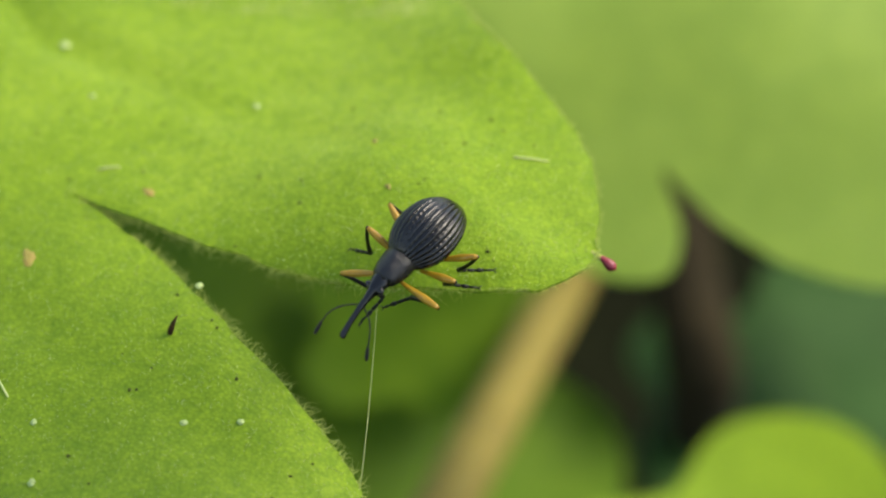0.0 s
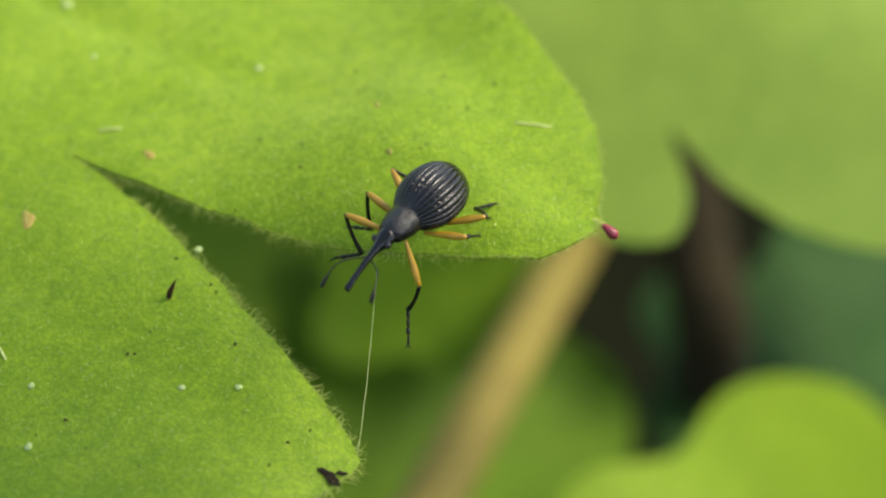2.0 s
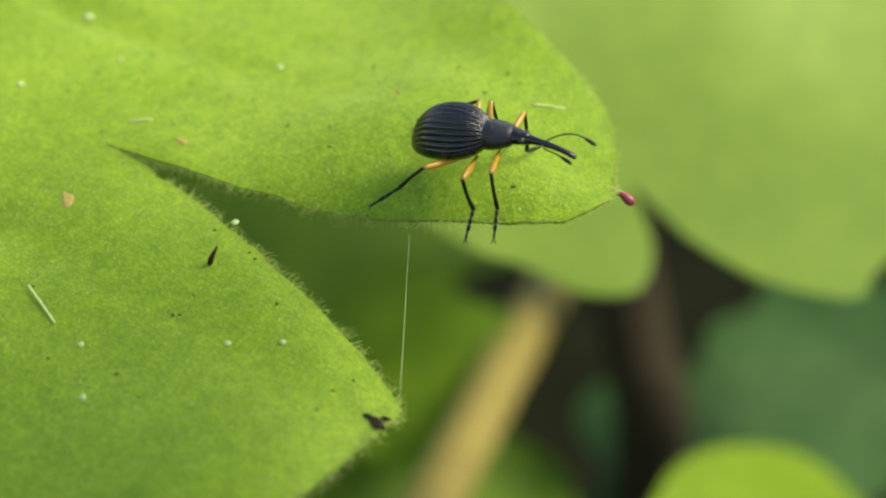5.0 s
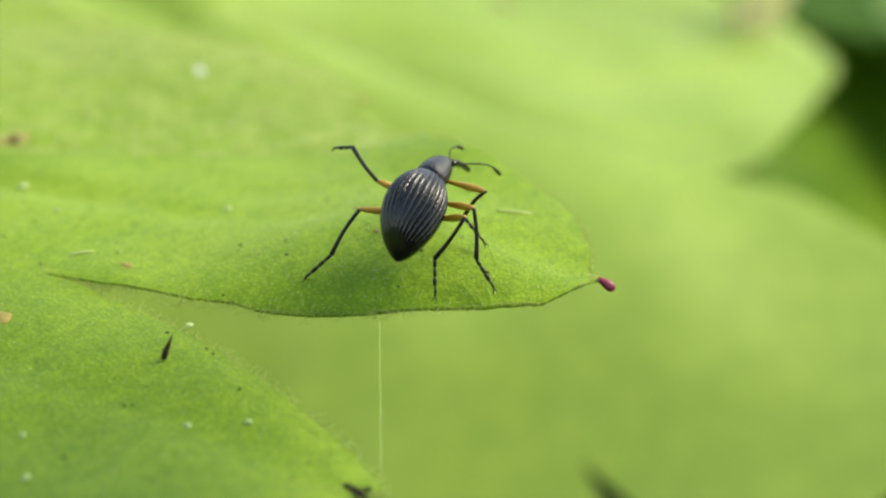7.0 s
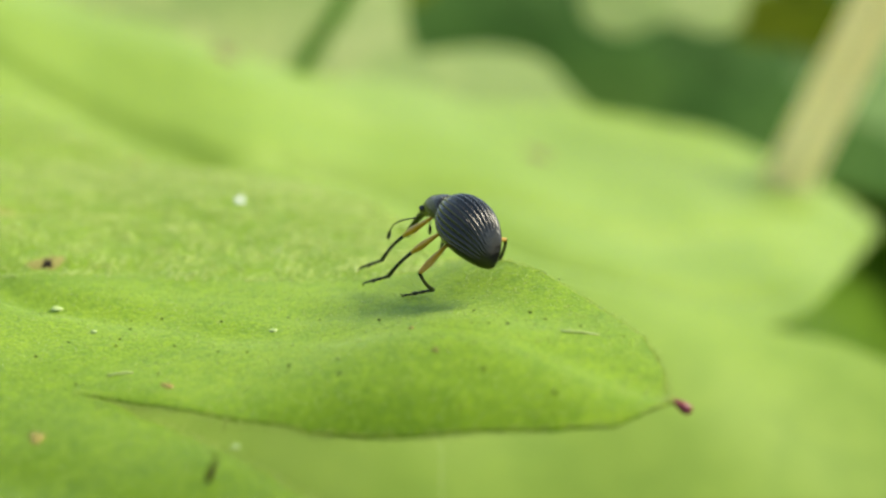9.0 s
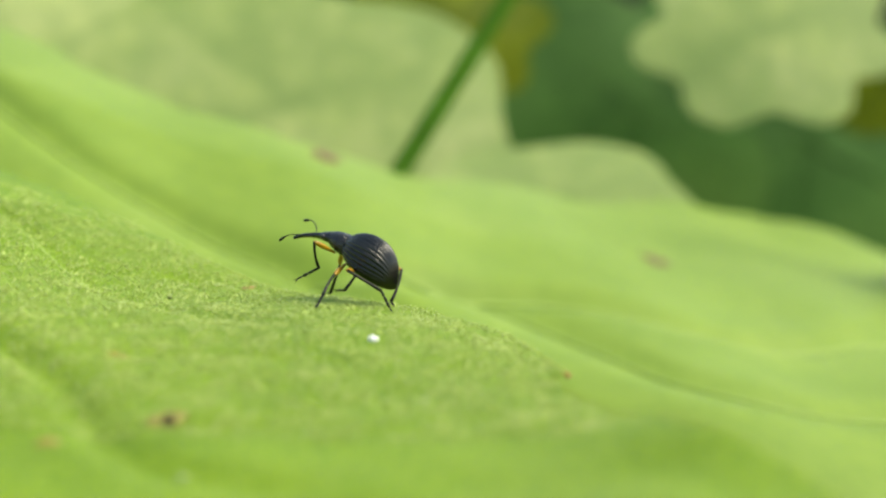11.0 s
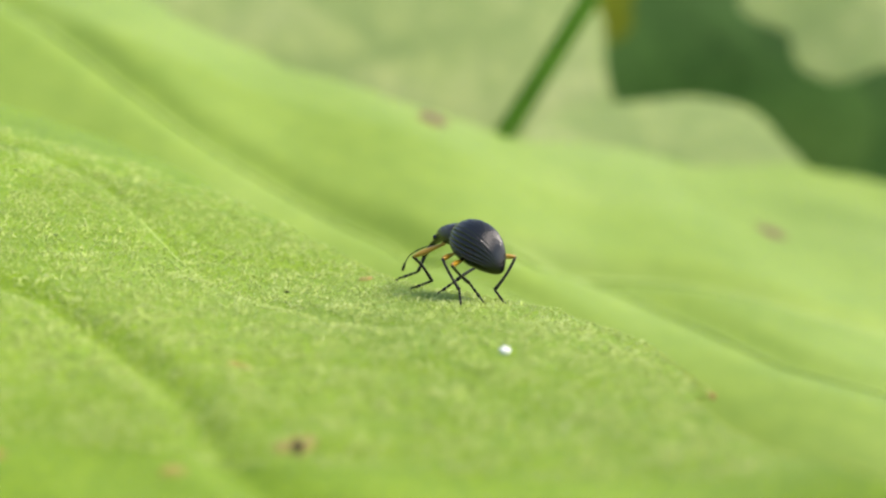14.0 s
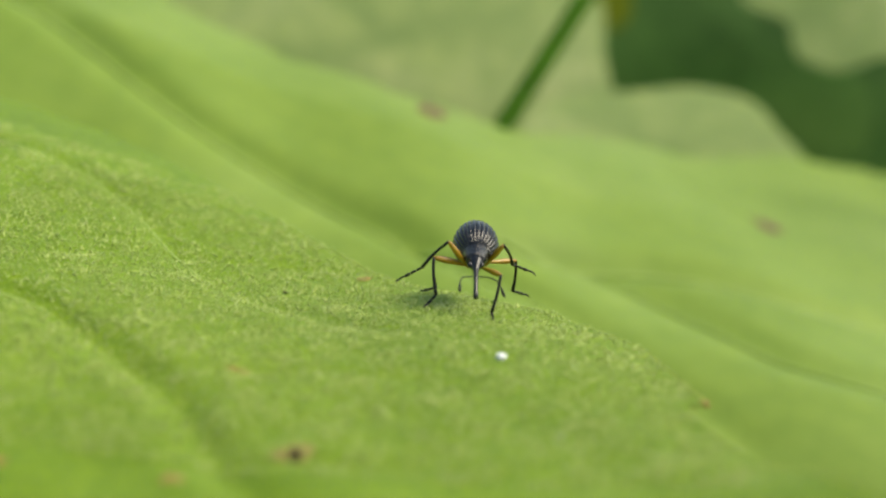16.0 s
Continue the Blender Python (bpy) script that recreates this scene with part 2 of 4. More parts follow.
# ---- the leaf that the weevil walks on ----
BUMPS = ((0.55, -3.6, 1.2, 2.2, 1.8), (-0.3, 0.2, 0, 1.2, 1.5), (0.3, -9, 13, 3, 3), (-0.45, -14.5, 17.5, 3, 3), (0.4, -21, 23, 4, 4),
         (-0.3, -6, -4.3, 3, 2), (0.8, -1.9, 5.4, 2.4, 2.2), (0.12, -9.6, 17, 2.5, 1.6))
VEINS = [spline(v, 6, False) for v in (
    [(-27, 15), (-19.3, 12.9), (-17, 11.3), (-14.6, 8.9), (-12.2, 5.3), (-9.5, 3.8), (-5, 2.0), (-0.4, 0.1)],
    [(-27, 24), (-21.2, 21.8), (-18.8, 20), (-16, 16.7), (-12.5, 14), (-9, 13), (-5.2, 12.4)],
    [(-27, 12), (-20, 5), (-13, -0.5), (-8, -3.2), (-3.3, -5.6)],
    [(-15.5, 9.8), (-13.0, 10.3), (-10.0, 10.6), (-7.6, 10.2), (-5.0, 11.9)],
    [(-12.5, 6.4), (-9.5, 6.6), (-6.5, 6.3), (-4.2, 7.0)],
    [(-9.4, 4.1), (-6.5, 3.8), (-4.0, 3.8), (-1.6, 4.4)],
    [(-8.0, 3.4), (-6.0, 1.2), (-4.2, -0.6), (-3.4, -1.5)],
    [(-19, 15.3), (-17, 17.5), (-14.5, 19), (-13, 19.6)],
    [(-14, 14.8), (-12, 16.3), (-10, 17.0)],
    [(-11, -1.6), (-9.5, -4.5), (-8.5, -7)])]


def leaf_z(x, y):
    x, y = np.asarray(x, float), np.asarray(y, float)
    u, v = x / 10, y / 10
    z = 0.3466 + 1.1545 * u - 0.5069 * v + 0.2859 * u * u - 0.9972 * u * v - 0.6522 * v * v
    for h, cx, cy, sx, sy in BUMPS:
        z = z + h * np.exp(-((x - cx) / sx) ** 2 - ((y - cy) / sy) ** 2)
    # the low lobe bends down towards its free edge
    low = np.clip((-1.05 - 0.33 * (x + 6.4) - y) / 0.6, 0, 1)
    return z - 0.09 * np.clip(x + 6.8, 0, 5) ** 2 * low


FRONT_EDGE = spline([(-0.5, -0.72), (-1.2, -1.0), (-2.3, -1.1), (-3.9, -1.12), (-5.2, -0.92), (-6.3, -0.62), (-7.57, -0.25)], 4, False)


LOW_EDGE = spline([(-8.4, -0.22), (-7.38, -0.93), (-6.38, -1.80), (-4.87, -2.97), (-3.48, -4.25)], 4, False)


def turned_down(x, y):
    """How far the front margins of the middle and the low lobe roll down."""
    low = 0.18 * np.exp(-line_distance(x, y, LOW_EDGE) / 0.4) * np.clip((-0.62 - 0.4 * (np.ravel(x) + 6.4) - np.ravel(y)) / 0.3, 0, 1)
    return low + 0.28 * np.exp(-line_distance(x, y, FRONT_EDGE) / 0.32) * np.clip((np.ravel(x) + 7.6) / 2.4, 0, 1) * np.clip((-0.35 - np.ravel(x)) / 0.6, 0, 1)


def leaf_relief(x, y):
    z = leaf_z(x, y) - turned_down(x, y)
    # the veins lie deep in the middle of the leaf and run out towards the lobe tips
    deep = np.clip((-8.0 - np.ravel(x)) / 3, 0.3, 1)
    for n, v in enumerate(VEINS):
        w = 0.4 if n < 3 else 0.25
        z = z - (0.24, 0.1, 0.2, 0.05, 0.08, 0.08, 0.08, 0.06, 0.05, 0.08)[n] * deep * np.exp(-(line_distance(x, y, v) / w) ** 2)
    q = np.stack([x, y], -1)
    return z + 0.03 * np.sin(q[:, 0] * 2.1 + np.sin(q[:, 1] * 1.3)) * np.sin(q[:, 1] * 1.9 + 0.7)


LOBE_LOW = [(-9.5, 0.43), (-8.9, 0.07), (-8.4, -0.22), (-7.87, -0.55), (-7.38, -0.93), (-6.88, -1.37), (-6.38, -1.80), (-5.78, -2.34), (-4.87, -2.97), (-4.0, -3.68),
            (-3.48, -4.25), (-3.28, -4.65), (-3.65, -5.4), (-5, -7.6), (-9, -10.5), (-16, -11), (-24, -7), (-30, 2), (-31, 14), (-28, 26)]
LOBE_FAR = [(-23, 28.5), (-19.9, 26.6), (-16.6, 23.6), (-14.6, 21.7), (-12.1, 19.2), (-10, 17.9), (-8, 16.8), (-6.3, 15.0),
            (-5.5, 12.9), (-5.15, 11.9), (-4.94, 11.2), (-5.2, 10.7)]
LOBE_MID = [(-5.1, 10.2), (-4.85, 9.5), (-4.45, 8.6), (-3.9, 7.4), (-3.3, 6.1), (-2.6, 5.0), (-1.9, 4.15), (-1.3, 3.45), (-0.85, 2.85), (-0.5, 2.2), (-0.28, 1.55), (-0.17, 0.9),
            (-0.14, 0.35), (-0.1, -0.1), (-0.22, -0.43), (-0.5, -0.72), (-0.85, -0.9), (-1.2, -1.0), (-1.7, -1.05), (-2.3, -1.1), (-3.1, -1.15), (-3.9, -1.12),
            (-5.2, -0.92), (-6.3, -0.62), (-6.95, -0.45), (-7.57, -0.25), (-8.1, -0.05), (-8.53, 0.08), (-9.0, 0.24)]
OUTLINE = spline(LOBE_LOW + LOBE_FAR + LOBE_MID, 9)
wob = np.random.default_rng(5)
cleft = np.where((OUTLINE[:, 0] < -7) & (OUTLINE[:, 0] > -10) & (np.abs(OUTLINE[:, 1]) < 1), 0.1, 1.0)
OUTLINE = OUTLINE + (cleft * np.convolve(wob.normal(0, 0.03, len(OUTLINE)), np.ones(5) / 5, "same"))[:, None]

leaf = blade("leaf", OUTLINE, leaf_relief, 0.28, 0.045, M_LEAF, curl=0.06, curl_width=0.3, curl_to=6)
tagged(leaf, "bright green downy lobed leaf with a red tip", "leaf", "leaves of the plant")


def hair_mesh(name, roots, ways, lengths, radius, mat, parent, label, kind="stuff", curl=0.3):
    """Thin three-sided hairs that taper and sag, all in one mesh."""
    r, w, s = np.array(roots, float), np.array(ways, float), np.array(lengths, float)[:, None]
    w /= np.linalg.norm(w, axis=1, keepdims=True)
    a = np.cross(w, np.where(np.abs(w[:, 2:]) < 0.8, (0.0, 0.0, 1.0), (1.0, 0.0, 0.0)))
    a /= np.linalg.norm(a, axis=1, keepdims=True)
    b = np.cross(w, a)
    thick = np.array(radius, float).reshape(-1, 1)
    turn = np.random.default_rng(len(r)).normal(0, curl, (len(r), 2))
    bow = (a * turn[:, :1] + b * turn[:, 1:]) * s
    rows = []
    for mid, k in ((0.0, 1.0), (0.55, 0.75)):
        for q in range(3):
            rows.append(r + w * s * mid + bow * (0.4 * (mid > 0)) + (a * math.cos(2.094 * q) + b * math.sin(2.094 * q)) * thick * k)
    rows.append(r + w * s - bow * 0.5 + np.array((0, 0, -0.18)) * s)
    verts = np.stack(rows, 1).reshape(-1, 3)
    base = [(0, 1, 4, 3), (1, 2, 5, 4), (2, 0, 3, 5), (3, 4, 6), (4, 5, 6), (5, 3, 6)]
    faces = [tuple(7 * n + i for i in f) for n in range(len(r)) for f in base]
    return tagged(mesh_object(name, verts.tolist(), faces, mat, parent, label), kind=kind)


def margin_hairs():
    rng = np.random.default_rng(11)
    roots, ways, lengths = [], [], []
    for i in range(len(OUTLINE)):
        p, q = OUTLINE[i], OUTLINE[(i + 1) % len(OUTLINE)]
        d = q - p
        if p[0] < -19 or p[1] < -8 or p[1] > 21 or np.linalg.norm(d) < 1e-6:
            continue
        n = np.array([-d[1], d[0]]) / np.linalg.norm(d)
        for _ in range(rng.poisson(np.linalg.norm(d) * 52)):
            u = rng.random()
            b = p + u * d
            z = float(leaf_z(*b)) - 0.02 - 0.04 * min(1, max(0, (6 - b[1]) / 2)) - float(turned_down(*b)[0])
            lean = rng.normal(0, 1.0)
            way = n + lean * np.array([-n[1], n[0]])
            roots.append((*(b - 0.03 * n), z))
            ways.append((way[0], way[1], rng.uniform(-0.5, 0.6)))
            lengths.append(rng.uniform(0.08, 0.34) * (1.0 if b[1] < 4 else 0.6) * (0.5 if b[0] > -2.2 else 1.0))
    hair_mesh("margin_hair", roots, ways, lengths, 0.0058, M_FRINGE, leaf, "fine pale hairs along the leaf margin", curl=0.55)


def inside(xy, outline):
    x, y = xy[:, 0], xy[:, 1]
    hit = np.zeros(len(xy), bool)
    for (ax, ay), (bx, by) in zip(outline, np.roll(outline, -1, 0)):
        c = (ay > y) != (by > y)
        hit ^= c & (x < (bx - ax) * (y - ay) / (by - ay + 1e-12) + ax)
    return hit


def surface_hairs():
    rng = np.random.default_rng(12)
    xy = np.stack([rng.uniform(-21, 0, 40000), rng.uniform(-8, 22, 40000)], -1)
    xy = xy[inside(xy, OUTLINE)]
    more = np.stack([rng.uniform(-21, -4, 46000), rng.uniform(6, 22, 46000)], -1)
    xy = np.concatenate([xy, more[inside(more, OUTLINE)]])
    z = leaf_relief(xy[:, 0], xy[:, 1])
    roots = [(x, y, h - 0.01) for (x, y), h in zip(xy, z)]
    ways = [(rng.normal(0, 0.7), rng.normal(0, 0.7), rng.uniform(0.25, 1)) for _ in roots]
    hair_mesh("down", roots, ways, [rng.uniform(0.04, 0.11) * (1.0 + 0.6 * min(1, max(0, (r[1] - 7) / 4))) for r in roots], 0.006, M_HAIR, leaf, "short pale down on the leaf")


def long_hairs():
    rng = np.random.default_rng(14)
    xy = np.concatenate([np.stack([rng.uniform(-24, -4, 38000), rng.uniform(6, 24, 38000)], -1), np.stack([rng.uniform(-14, 0, 1500), rng.uniform(-7, 5, 1500)], -1)])
    xy = xy[inside(xy, OUTLINE)]
    z = leaf_relief(xy[:, 0], xy[:, 1])
    # hairs stand in loose tufts, thicker on some spots
    keep = np.sin(xy[:, 0] * 3.1 + np.sin(xy[:, 1] * 2.3)) * np.sin(xy[:, 1] * 2.7 + np.sin(xy[:, 0] * 1.9)) + rng.normal(0, 0.5, len(xy)) > -0.1
    roots = [(x, y, h - 0.01) for (x, y), h, k in zip(xy, z, keep) if k]
    ways = [(rng.normal(0, 0.8), rng.normal(0, 0.8), rng.uniform(0.15, 0.8)) for _ in roots]
    hair_mesh("long_hair", roots, ways, [rng.uniform(0.08, 0.2) * (1.0 if r[1] > 5 else 0.6) for r in roots], [0.016 if r[1] > 5 else 0.006 for r in roots], M_LONG, leaf, "longer bright hairs between the down")


for path, r in ((VEINS[0], 0.06), (VEINS[1], 0.06)):
    path = path[(path[:, 0] < -11) & (path[:, 0] > -24)]
    z = leaf_relief(path[:, 0], path[:, 1]) - 0.3 * r
    v, f = tube([(x, y, h) for (x, y), h in zip(path, z)], np.linspace(1.1, 0.5, len(path)) * r, 8)
    mesh_object("vein", v, f, M_VEIN, leaf, "pale vein sunk in the leaf")
margin_hairs()
surface_hairs()
long_hairs()


def red_tip(parent, at, way, size, mat=None, name="tip"):
    a, d = Vector(at), Vector(way).normalized()
    prof = [(0, 0.35), (0.2, 0.55), (0.45, 0.8), (0.7, 1.0), (0.88, 0.85), (1.0, 0.3)]
    v, f = tube([a + d * size * s + Vector((0, 0, -0.06 * s * s)) for s, _ in prof], [0.13 * size * 2.2 * r for _, r in prof], 10)
    return mesh_object(name, v, f, mat or M_RED, parent, "small rust-coloured gland at the lobe tip" if mat else "small crimson gland at the lobe tip")


base_line = [(-0.3, 0.06, float(leaf_z(-0.3, 0.06)) - 0.2), (-0.19, 0.01, float(leaf_z(-0.19, 0.01)) - 0.165), (-0.1, -0.035, -0.065), (-0.04, -0.06, -0.055), (0.02, -0.09, -0.06)]
v, f = tube(base_line, [0.05, 0.075, 0.068, 0.055, 0.045], 10)
mesh_object("tip", v, f, M_TIP, leaf, "pale yellowish base of the lobe tip")
red_tip(leaf, (-0.06, -0.055, -0.035), (0.85, -0.38, -0.25), 0.33)
red_tip(leaf, (-5.0, 11.24, float(leaf_z(-5.0, 11.24)) - 0.02), (0.85, -0.4, 0.05), 0.21, M_RUST)


def blemish(parent, x, y, rx, ry, turn, mat, seed, lift=0.03, fn=leaf_relief, name="blemish", label="small brown blemish"):
    rng = np.random.default_rng(seed)
    n, rings = 18, 3
    wob_r = 1 + 0.38 * rng.normal(0, 1, n)
    wob_r = (wob_r + np.roll(wob_r, 1) + np.roll(wob_r, -1)) / 3
    px, py = [x], [y]
    for r in range(1, rings + 1):
        for k in range(n):
            a = 2 * math.pi * k / n
            u, v = rx * wob_r[k] * r / rings * math.cos(a), ry * wob_r[k] * r / rings * math.sin(a)
            px.append(x + u * math.cos(turn) - v * math.sin(turn))
            py.append(y + u * math.sin(turn) + v * math.cos(turn))
    z = fn(np.array(px), np.array(py)) + lift
    z[1 + n * (rings - 1):] -= lift * 0.75
    faces = [(0, 1 + k, 1 + (k + 1) % n) for k in range(n)]
    for r in range(rings - 1):
        for k in range(n):
            j = (k + 1) % n
            faces.append((1 + r * n + k, 1 + (r + 1) * n + k, 1 + (r + 1) * n + j, 1 + r * n + j))
    return mesh_object(name, list(zip(px, py, z)), faces, mat, parent, label)


for n, (x, y, rx, ry, mat) in enumerate((
        (-11.8, 6.75, 0.32, 0.36, M_TAN), (-13.5, 5.4, 0.16, 0.18, M_ORANGE), (-13.6, 10.3, 0.12, 0.2, M_ORANGE), (-9.8, -1.15, 0.2, 0.12, M_ORANGE),
        (-12.7, 18.9, 0.15, 0.25, M_ORANGE), (-16.4, 5.4, 0.12, 0.15, M_ORANGE), (-3.8, 0.58, 0.05, 0.06, M_TAN), (-4.27, 1.84, 0.07, 0.05, M_TAN),
        (-8.1, 0.55, 0.16, 0.07, M_ORANGE), (-14.1, 16.7, 0.07, 0.1, M_DEAD))):
    blemish(leaf, x, y, rx, ry, n * 0.7, mat, 20 + n)
blemish(leaf, -11.72, 6.7, 0.13, 0.15, 0.3, M_DEAD, 41, lift=0.06)
for n, (x, y, rx, ry, turn) in enumerate(((-3.70, -5.05, 0.15, 0.06, -0.2), (-3.48, -4.98, 0.08, 0.05, 0.3), (-3.6, -5.15, 0.12, 0.07, -0.4))):
    blemish(leaf, x, y, rx, ry, turn, M_DEAD, 42 + n, lift=0.02, label="withered dark lobe tip")

# ---- crumbs on the leaf ----
def grain(name, x, y, size, seed, mat, label, category):
    rng = np.random.default_rng(seed)
    bm = bmesh.new()
    bmesh.ops.create_icosphere(bm, subdivisions=2, radius=1)
    sx, sy, sz = size * rng.uniform(0.8, 1.3), size * rng.uniform(0.8, 1.2), size * rng.uniform(0.5, 0.7)
    for v in bm.verts:
        k = 1 + rng.uniform(-0.12, 0.12)
        v.co = (v.co.x * sx * k * MM, v.co.y * sy * k * MM, v.co.z * sz * k * MM)
    me = bpy.data.meshes.new(name)
    bm.to_mesh(me)
    bm.free()
    me.materials.append(mat)
    ob = new(name, me)
    z = float(leaf_relief(np.array([x]), np.array([y]))[0])
    ob.location = (x * MM, y * MM, (z + sz * 0.55) * MM)
    return tagged(ob, label, category, "crumbs on the leaf")


for n, (x, y, s) in enumerate(((-6.26, -4.11, 0.07), (-8.65, -4.43, 0.055), (-5.36, -3.95, 0.055), (-6.68, -1.42, 0.06), (-6.75, 3.09, 0.06), (-8.3, -5.6, 0.075),
                               (-10.99, 4.63, 0.09), (-9.9, 3.0, 0.06), (-11.6, 2.0, 0.07), (-7.4, 8.4, 0.07))):
    grain("pollen_grain", x, y, s, 60 + n, M_WHITE, "tiny whitish pollen grain lying on the green leaf", "grain")
grain("white_crumb", -8.8, 12.0, 0.11, 81, M_CRUMB, "small bright white crumb on the downy leaf", "crumb")
for n, (x, y) in enumerate(((-5.6, -3.2), (-7.3, -3.6), (-8.6, 10.5), (-10.2, 12.2), (-6.2, 1.0), (-4.9, 3.0), (-2.3, 2.7), (-7.9, -5.0), (-3.0, 0.0), (-5.3, 0.3), (-1.9, -0.5), (-12.6, 9.0))):
    grain("dark_speck", x, y, 0.03, 90 + n, M_SPECK, "tiny dark speck of dirt on the leaf", "speck")
speck_rng = np.random.default_rng(77)
spots = np.stack([speck_rng.uniform(-11, -0.8, 70), speck_rng.uniform(-6, 4, 70)], -1)
for n, (x, y) in enumerate(spots[inside(spots, OUTLINE)]):
    grain("dark_speck", float(x), float(y), float(speck_rng.uniform(0.012, 0.026)), 130 + n, M_SPECK, "tiny dark speck of dirt on the leaf", "speck")


def splinter():
    z = float(leaf_z(-6.85, -2.5))
    pts = [(-6.9, -2.5, z - 0.02), (-6.87, -2.48, z + 0.1), (-6.82, -2.45, z + 0.22), (-6.76, -2.42, z + 0.36)]
    v, f = tube(pts, [0.045, 0.05, 0.032, 0.006], 7)
    tagged(mesh_object("splinter", v, f, M_SPLINTER, None), "dark brown pointed splinter stuck upright on the leaf", "splinter")


splinter()


def fibre(name, a, b, r):
    pts = []
    for u in np.linspace(0, 1, 7):
        x, y = a[0] + (b[0] - a[0]) * u, a[1] + (b[1] - a[1]) * u
        pts.append((x, y, float(leaf_z(x, y)) + r + 0.02 * math.sin(3 * u)))
    v, f = tube(pts, [r] * 7, 6)
    tagged(mesh_object(name, v, f, M_SILK), "short pale fibre lying on the green leaf", "fibre", "fibres on the leaf")


fibre("fibre", (-1.78, 1.7), (-1.15, 1.78), 0.018)
fibre("fibre", (-9.2, 1.05), (-8.8, 1.15), 0.018)
fibre("fibre", (-9.88, -3.27), (-9.21, -4.03), 0.02)


def silk_thread():
    a, b = Vector((-3.58, -1.6, float(leaf_z(-3.58, -1.6)) - 0.2)), Vector((-3.33, -4.5, float(leaf_z(-3.4, -4.5)) - 0.1))
    pts = [a.lerp(b, u) + Vector((0, 0, -0.25 * math.sin(math.pi * u))) for u in np.linspace(0, 1, 12)]
    v, f = tube(pts, [0.004] * 12, 6)
    tagged(mesh_object("silk_thread", v, f, M_SILK), "fine glinting silk thread strung between two leaf lobes", "thread")


silk_thread()


# ---- the large drooping leaf behind ----
def far_z(x, y):
    ys, zs = [10, 14, 16, 19, 22, 26, 30, 43, 60, 90], [-21, -18.6, -17, -14.2, -11.6, -9.2, -8.2, -7.6, -9, -13]
    g = sum(np.interp(y + d, ys, zs) for d in (-1.6, -0.8, 0, 0.8, 1.6)) / 5
    z = g - (0.3 * np.minimum(x + 2, 0) + 0.2 * np.maximum(x + 2, 0) + 0.005 * np.maximum(x + 2, 0) ** 2) * np.clip((y - 20) / 20, 0, 1)
    z = z + 0.20 * np.sin((x * 0.28 + y * 0.12) * 2.2) * np.clip((y - 18) / 6, 0.2, 1)
    return z - 0.5 * np.clip((y - 23) / 9, 0.08, 1) * np.exp(-(line_distance(x, y, FAR_VEIN) / 0.6) ** 2) - 0.4 * np.exp(-(line_distance(x, y, FAR_VEIN_2) / 0.6) ** 2) \
        - 0.3 * np.exp(-(line_distance(x, y, FAR_VEIN_3) / 0.7) ** 2)


FAR_VEIN = spline([(-34, 43), (-28.8, 40.6), (-22.8, 37.2), (-18.6, 35.6), (-13.7, 33.5), (-8, 31), (-3, 27)], 6, False)
FAR_VEIN_2 = spline([(-13.7, 33.5), (-6, 36), (1, 36.5), (6, 40), (11.5, 46)], 6, False)
FAR_VEIN_3 = spline([(-11, 35.2), (-8, 35), (-4.3, 33), (-1.8, 31.2), (1.5, 30.6), (6, 32)], 6, False)
FAR_A = [(0.95, 18.55), (1.7, 17.3), (1.65, 16.5), (1.15, 16.1), (-0.2, 16.0), (-1.9, 16.4), (-3.7, 16.7), (-5.5, 17.3), (-9, 18.5), (-15, 20.8), (-24, 25),
         (-36, 34), (-40, 44), (-33, 49), (-26, 47.2), (-17.3, 43.6), (-12.6, 45), (-7.8, 48.5)]
FAR_B = [(-2.5, 55), (2.5, 61), (7, 61.5), (12, 59), (13.3, 51), (11.6, 44), (10.4, 41), (8, 32.5), (6.6, 30), (5.7, 29), (8, 28.2), (10.4, 26), (13, 23.5),
         (12.5, 20), (8.8, 17.4), (8.2, 16.6), (6.9, 16.5), (4.9, 16.75), (2.9, 17.45), (1.75, 18.1)]
FAR_OUT = spline(FAR_A + FAR_B, 12)
run = np.concatenate([[0], np.cumsum(np.linalg.norm(np.diff(FAR_OUT, axis=0), axis=1))])
teeth = np.abs(((run / 4.6) % 1) - 0.72) * np.clip((FAR_OUT[:, 1] - 40) / 6, 0, 1)
FAR_OUT = FAR_OUT - (teeth * 1.5)[:, None] * np.stack([0 * run + 0.35, 0 * run + 0.94], -1)
far_leaf = blade("leaf", FAR_OUT, far_z, 0.5, 0.07, M_LEAF2, step_y=0.32)
tagged(far_leaf, "large yellow-green lobed leaf drooping behind the near one", "leaf", "leaves of the plant")
for path, r in ((FAR_VEIN, 0.11), (FAR_VEIN_2, 0.09), (FAR_VEIN_3, 0.08)):
    path = path[path[:, 1] > 30.5]
    z = far_z(path[:, 0], path[:, 1]) + 0.4 * r
    v, f = tube([(x, y, h) for (x, y), h in zip(path, z)], np.linspace(1.2, 0.6, len(path)) * r, 8)
    mesh_object("vein", v, f, M_VEIN, far_leaf, "pale vein sunk in the leaf")
blemish(far_leaf, -2.0, 43.6, 0.6, 0.65, 0.4, M_BROWN, 51, lift=0.05, fn=far_z)
blemish(far_leaf, -14.3, 42.5, 0.6, 0.75, 0.2, M_BROWN, 52, lift=0.05, fn=far_z)


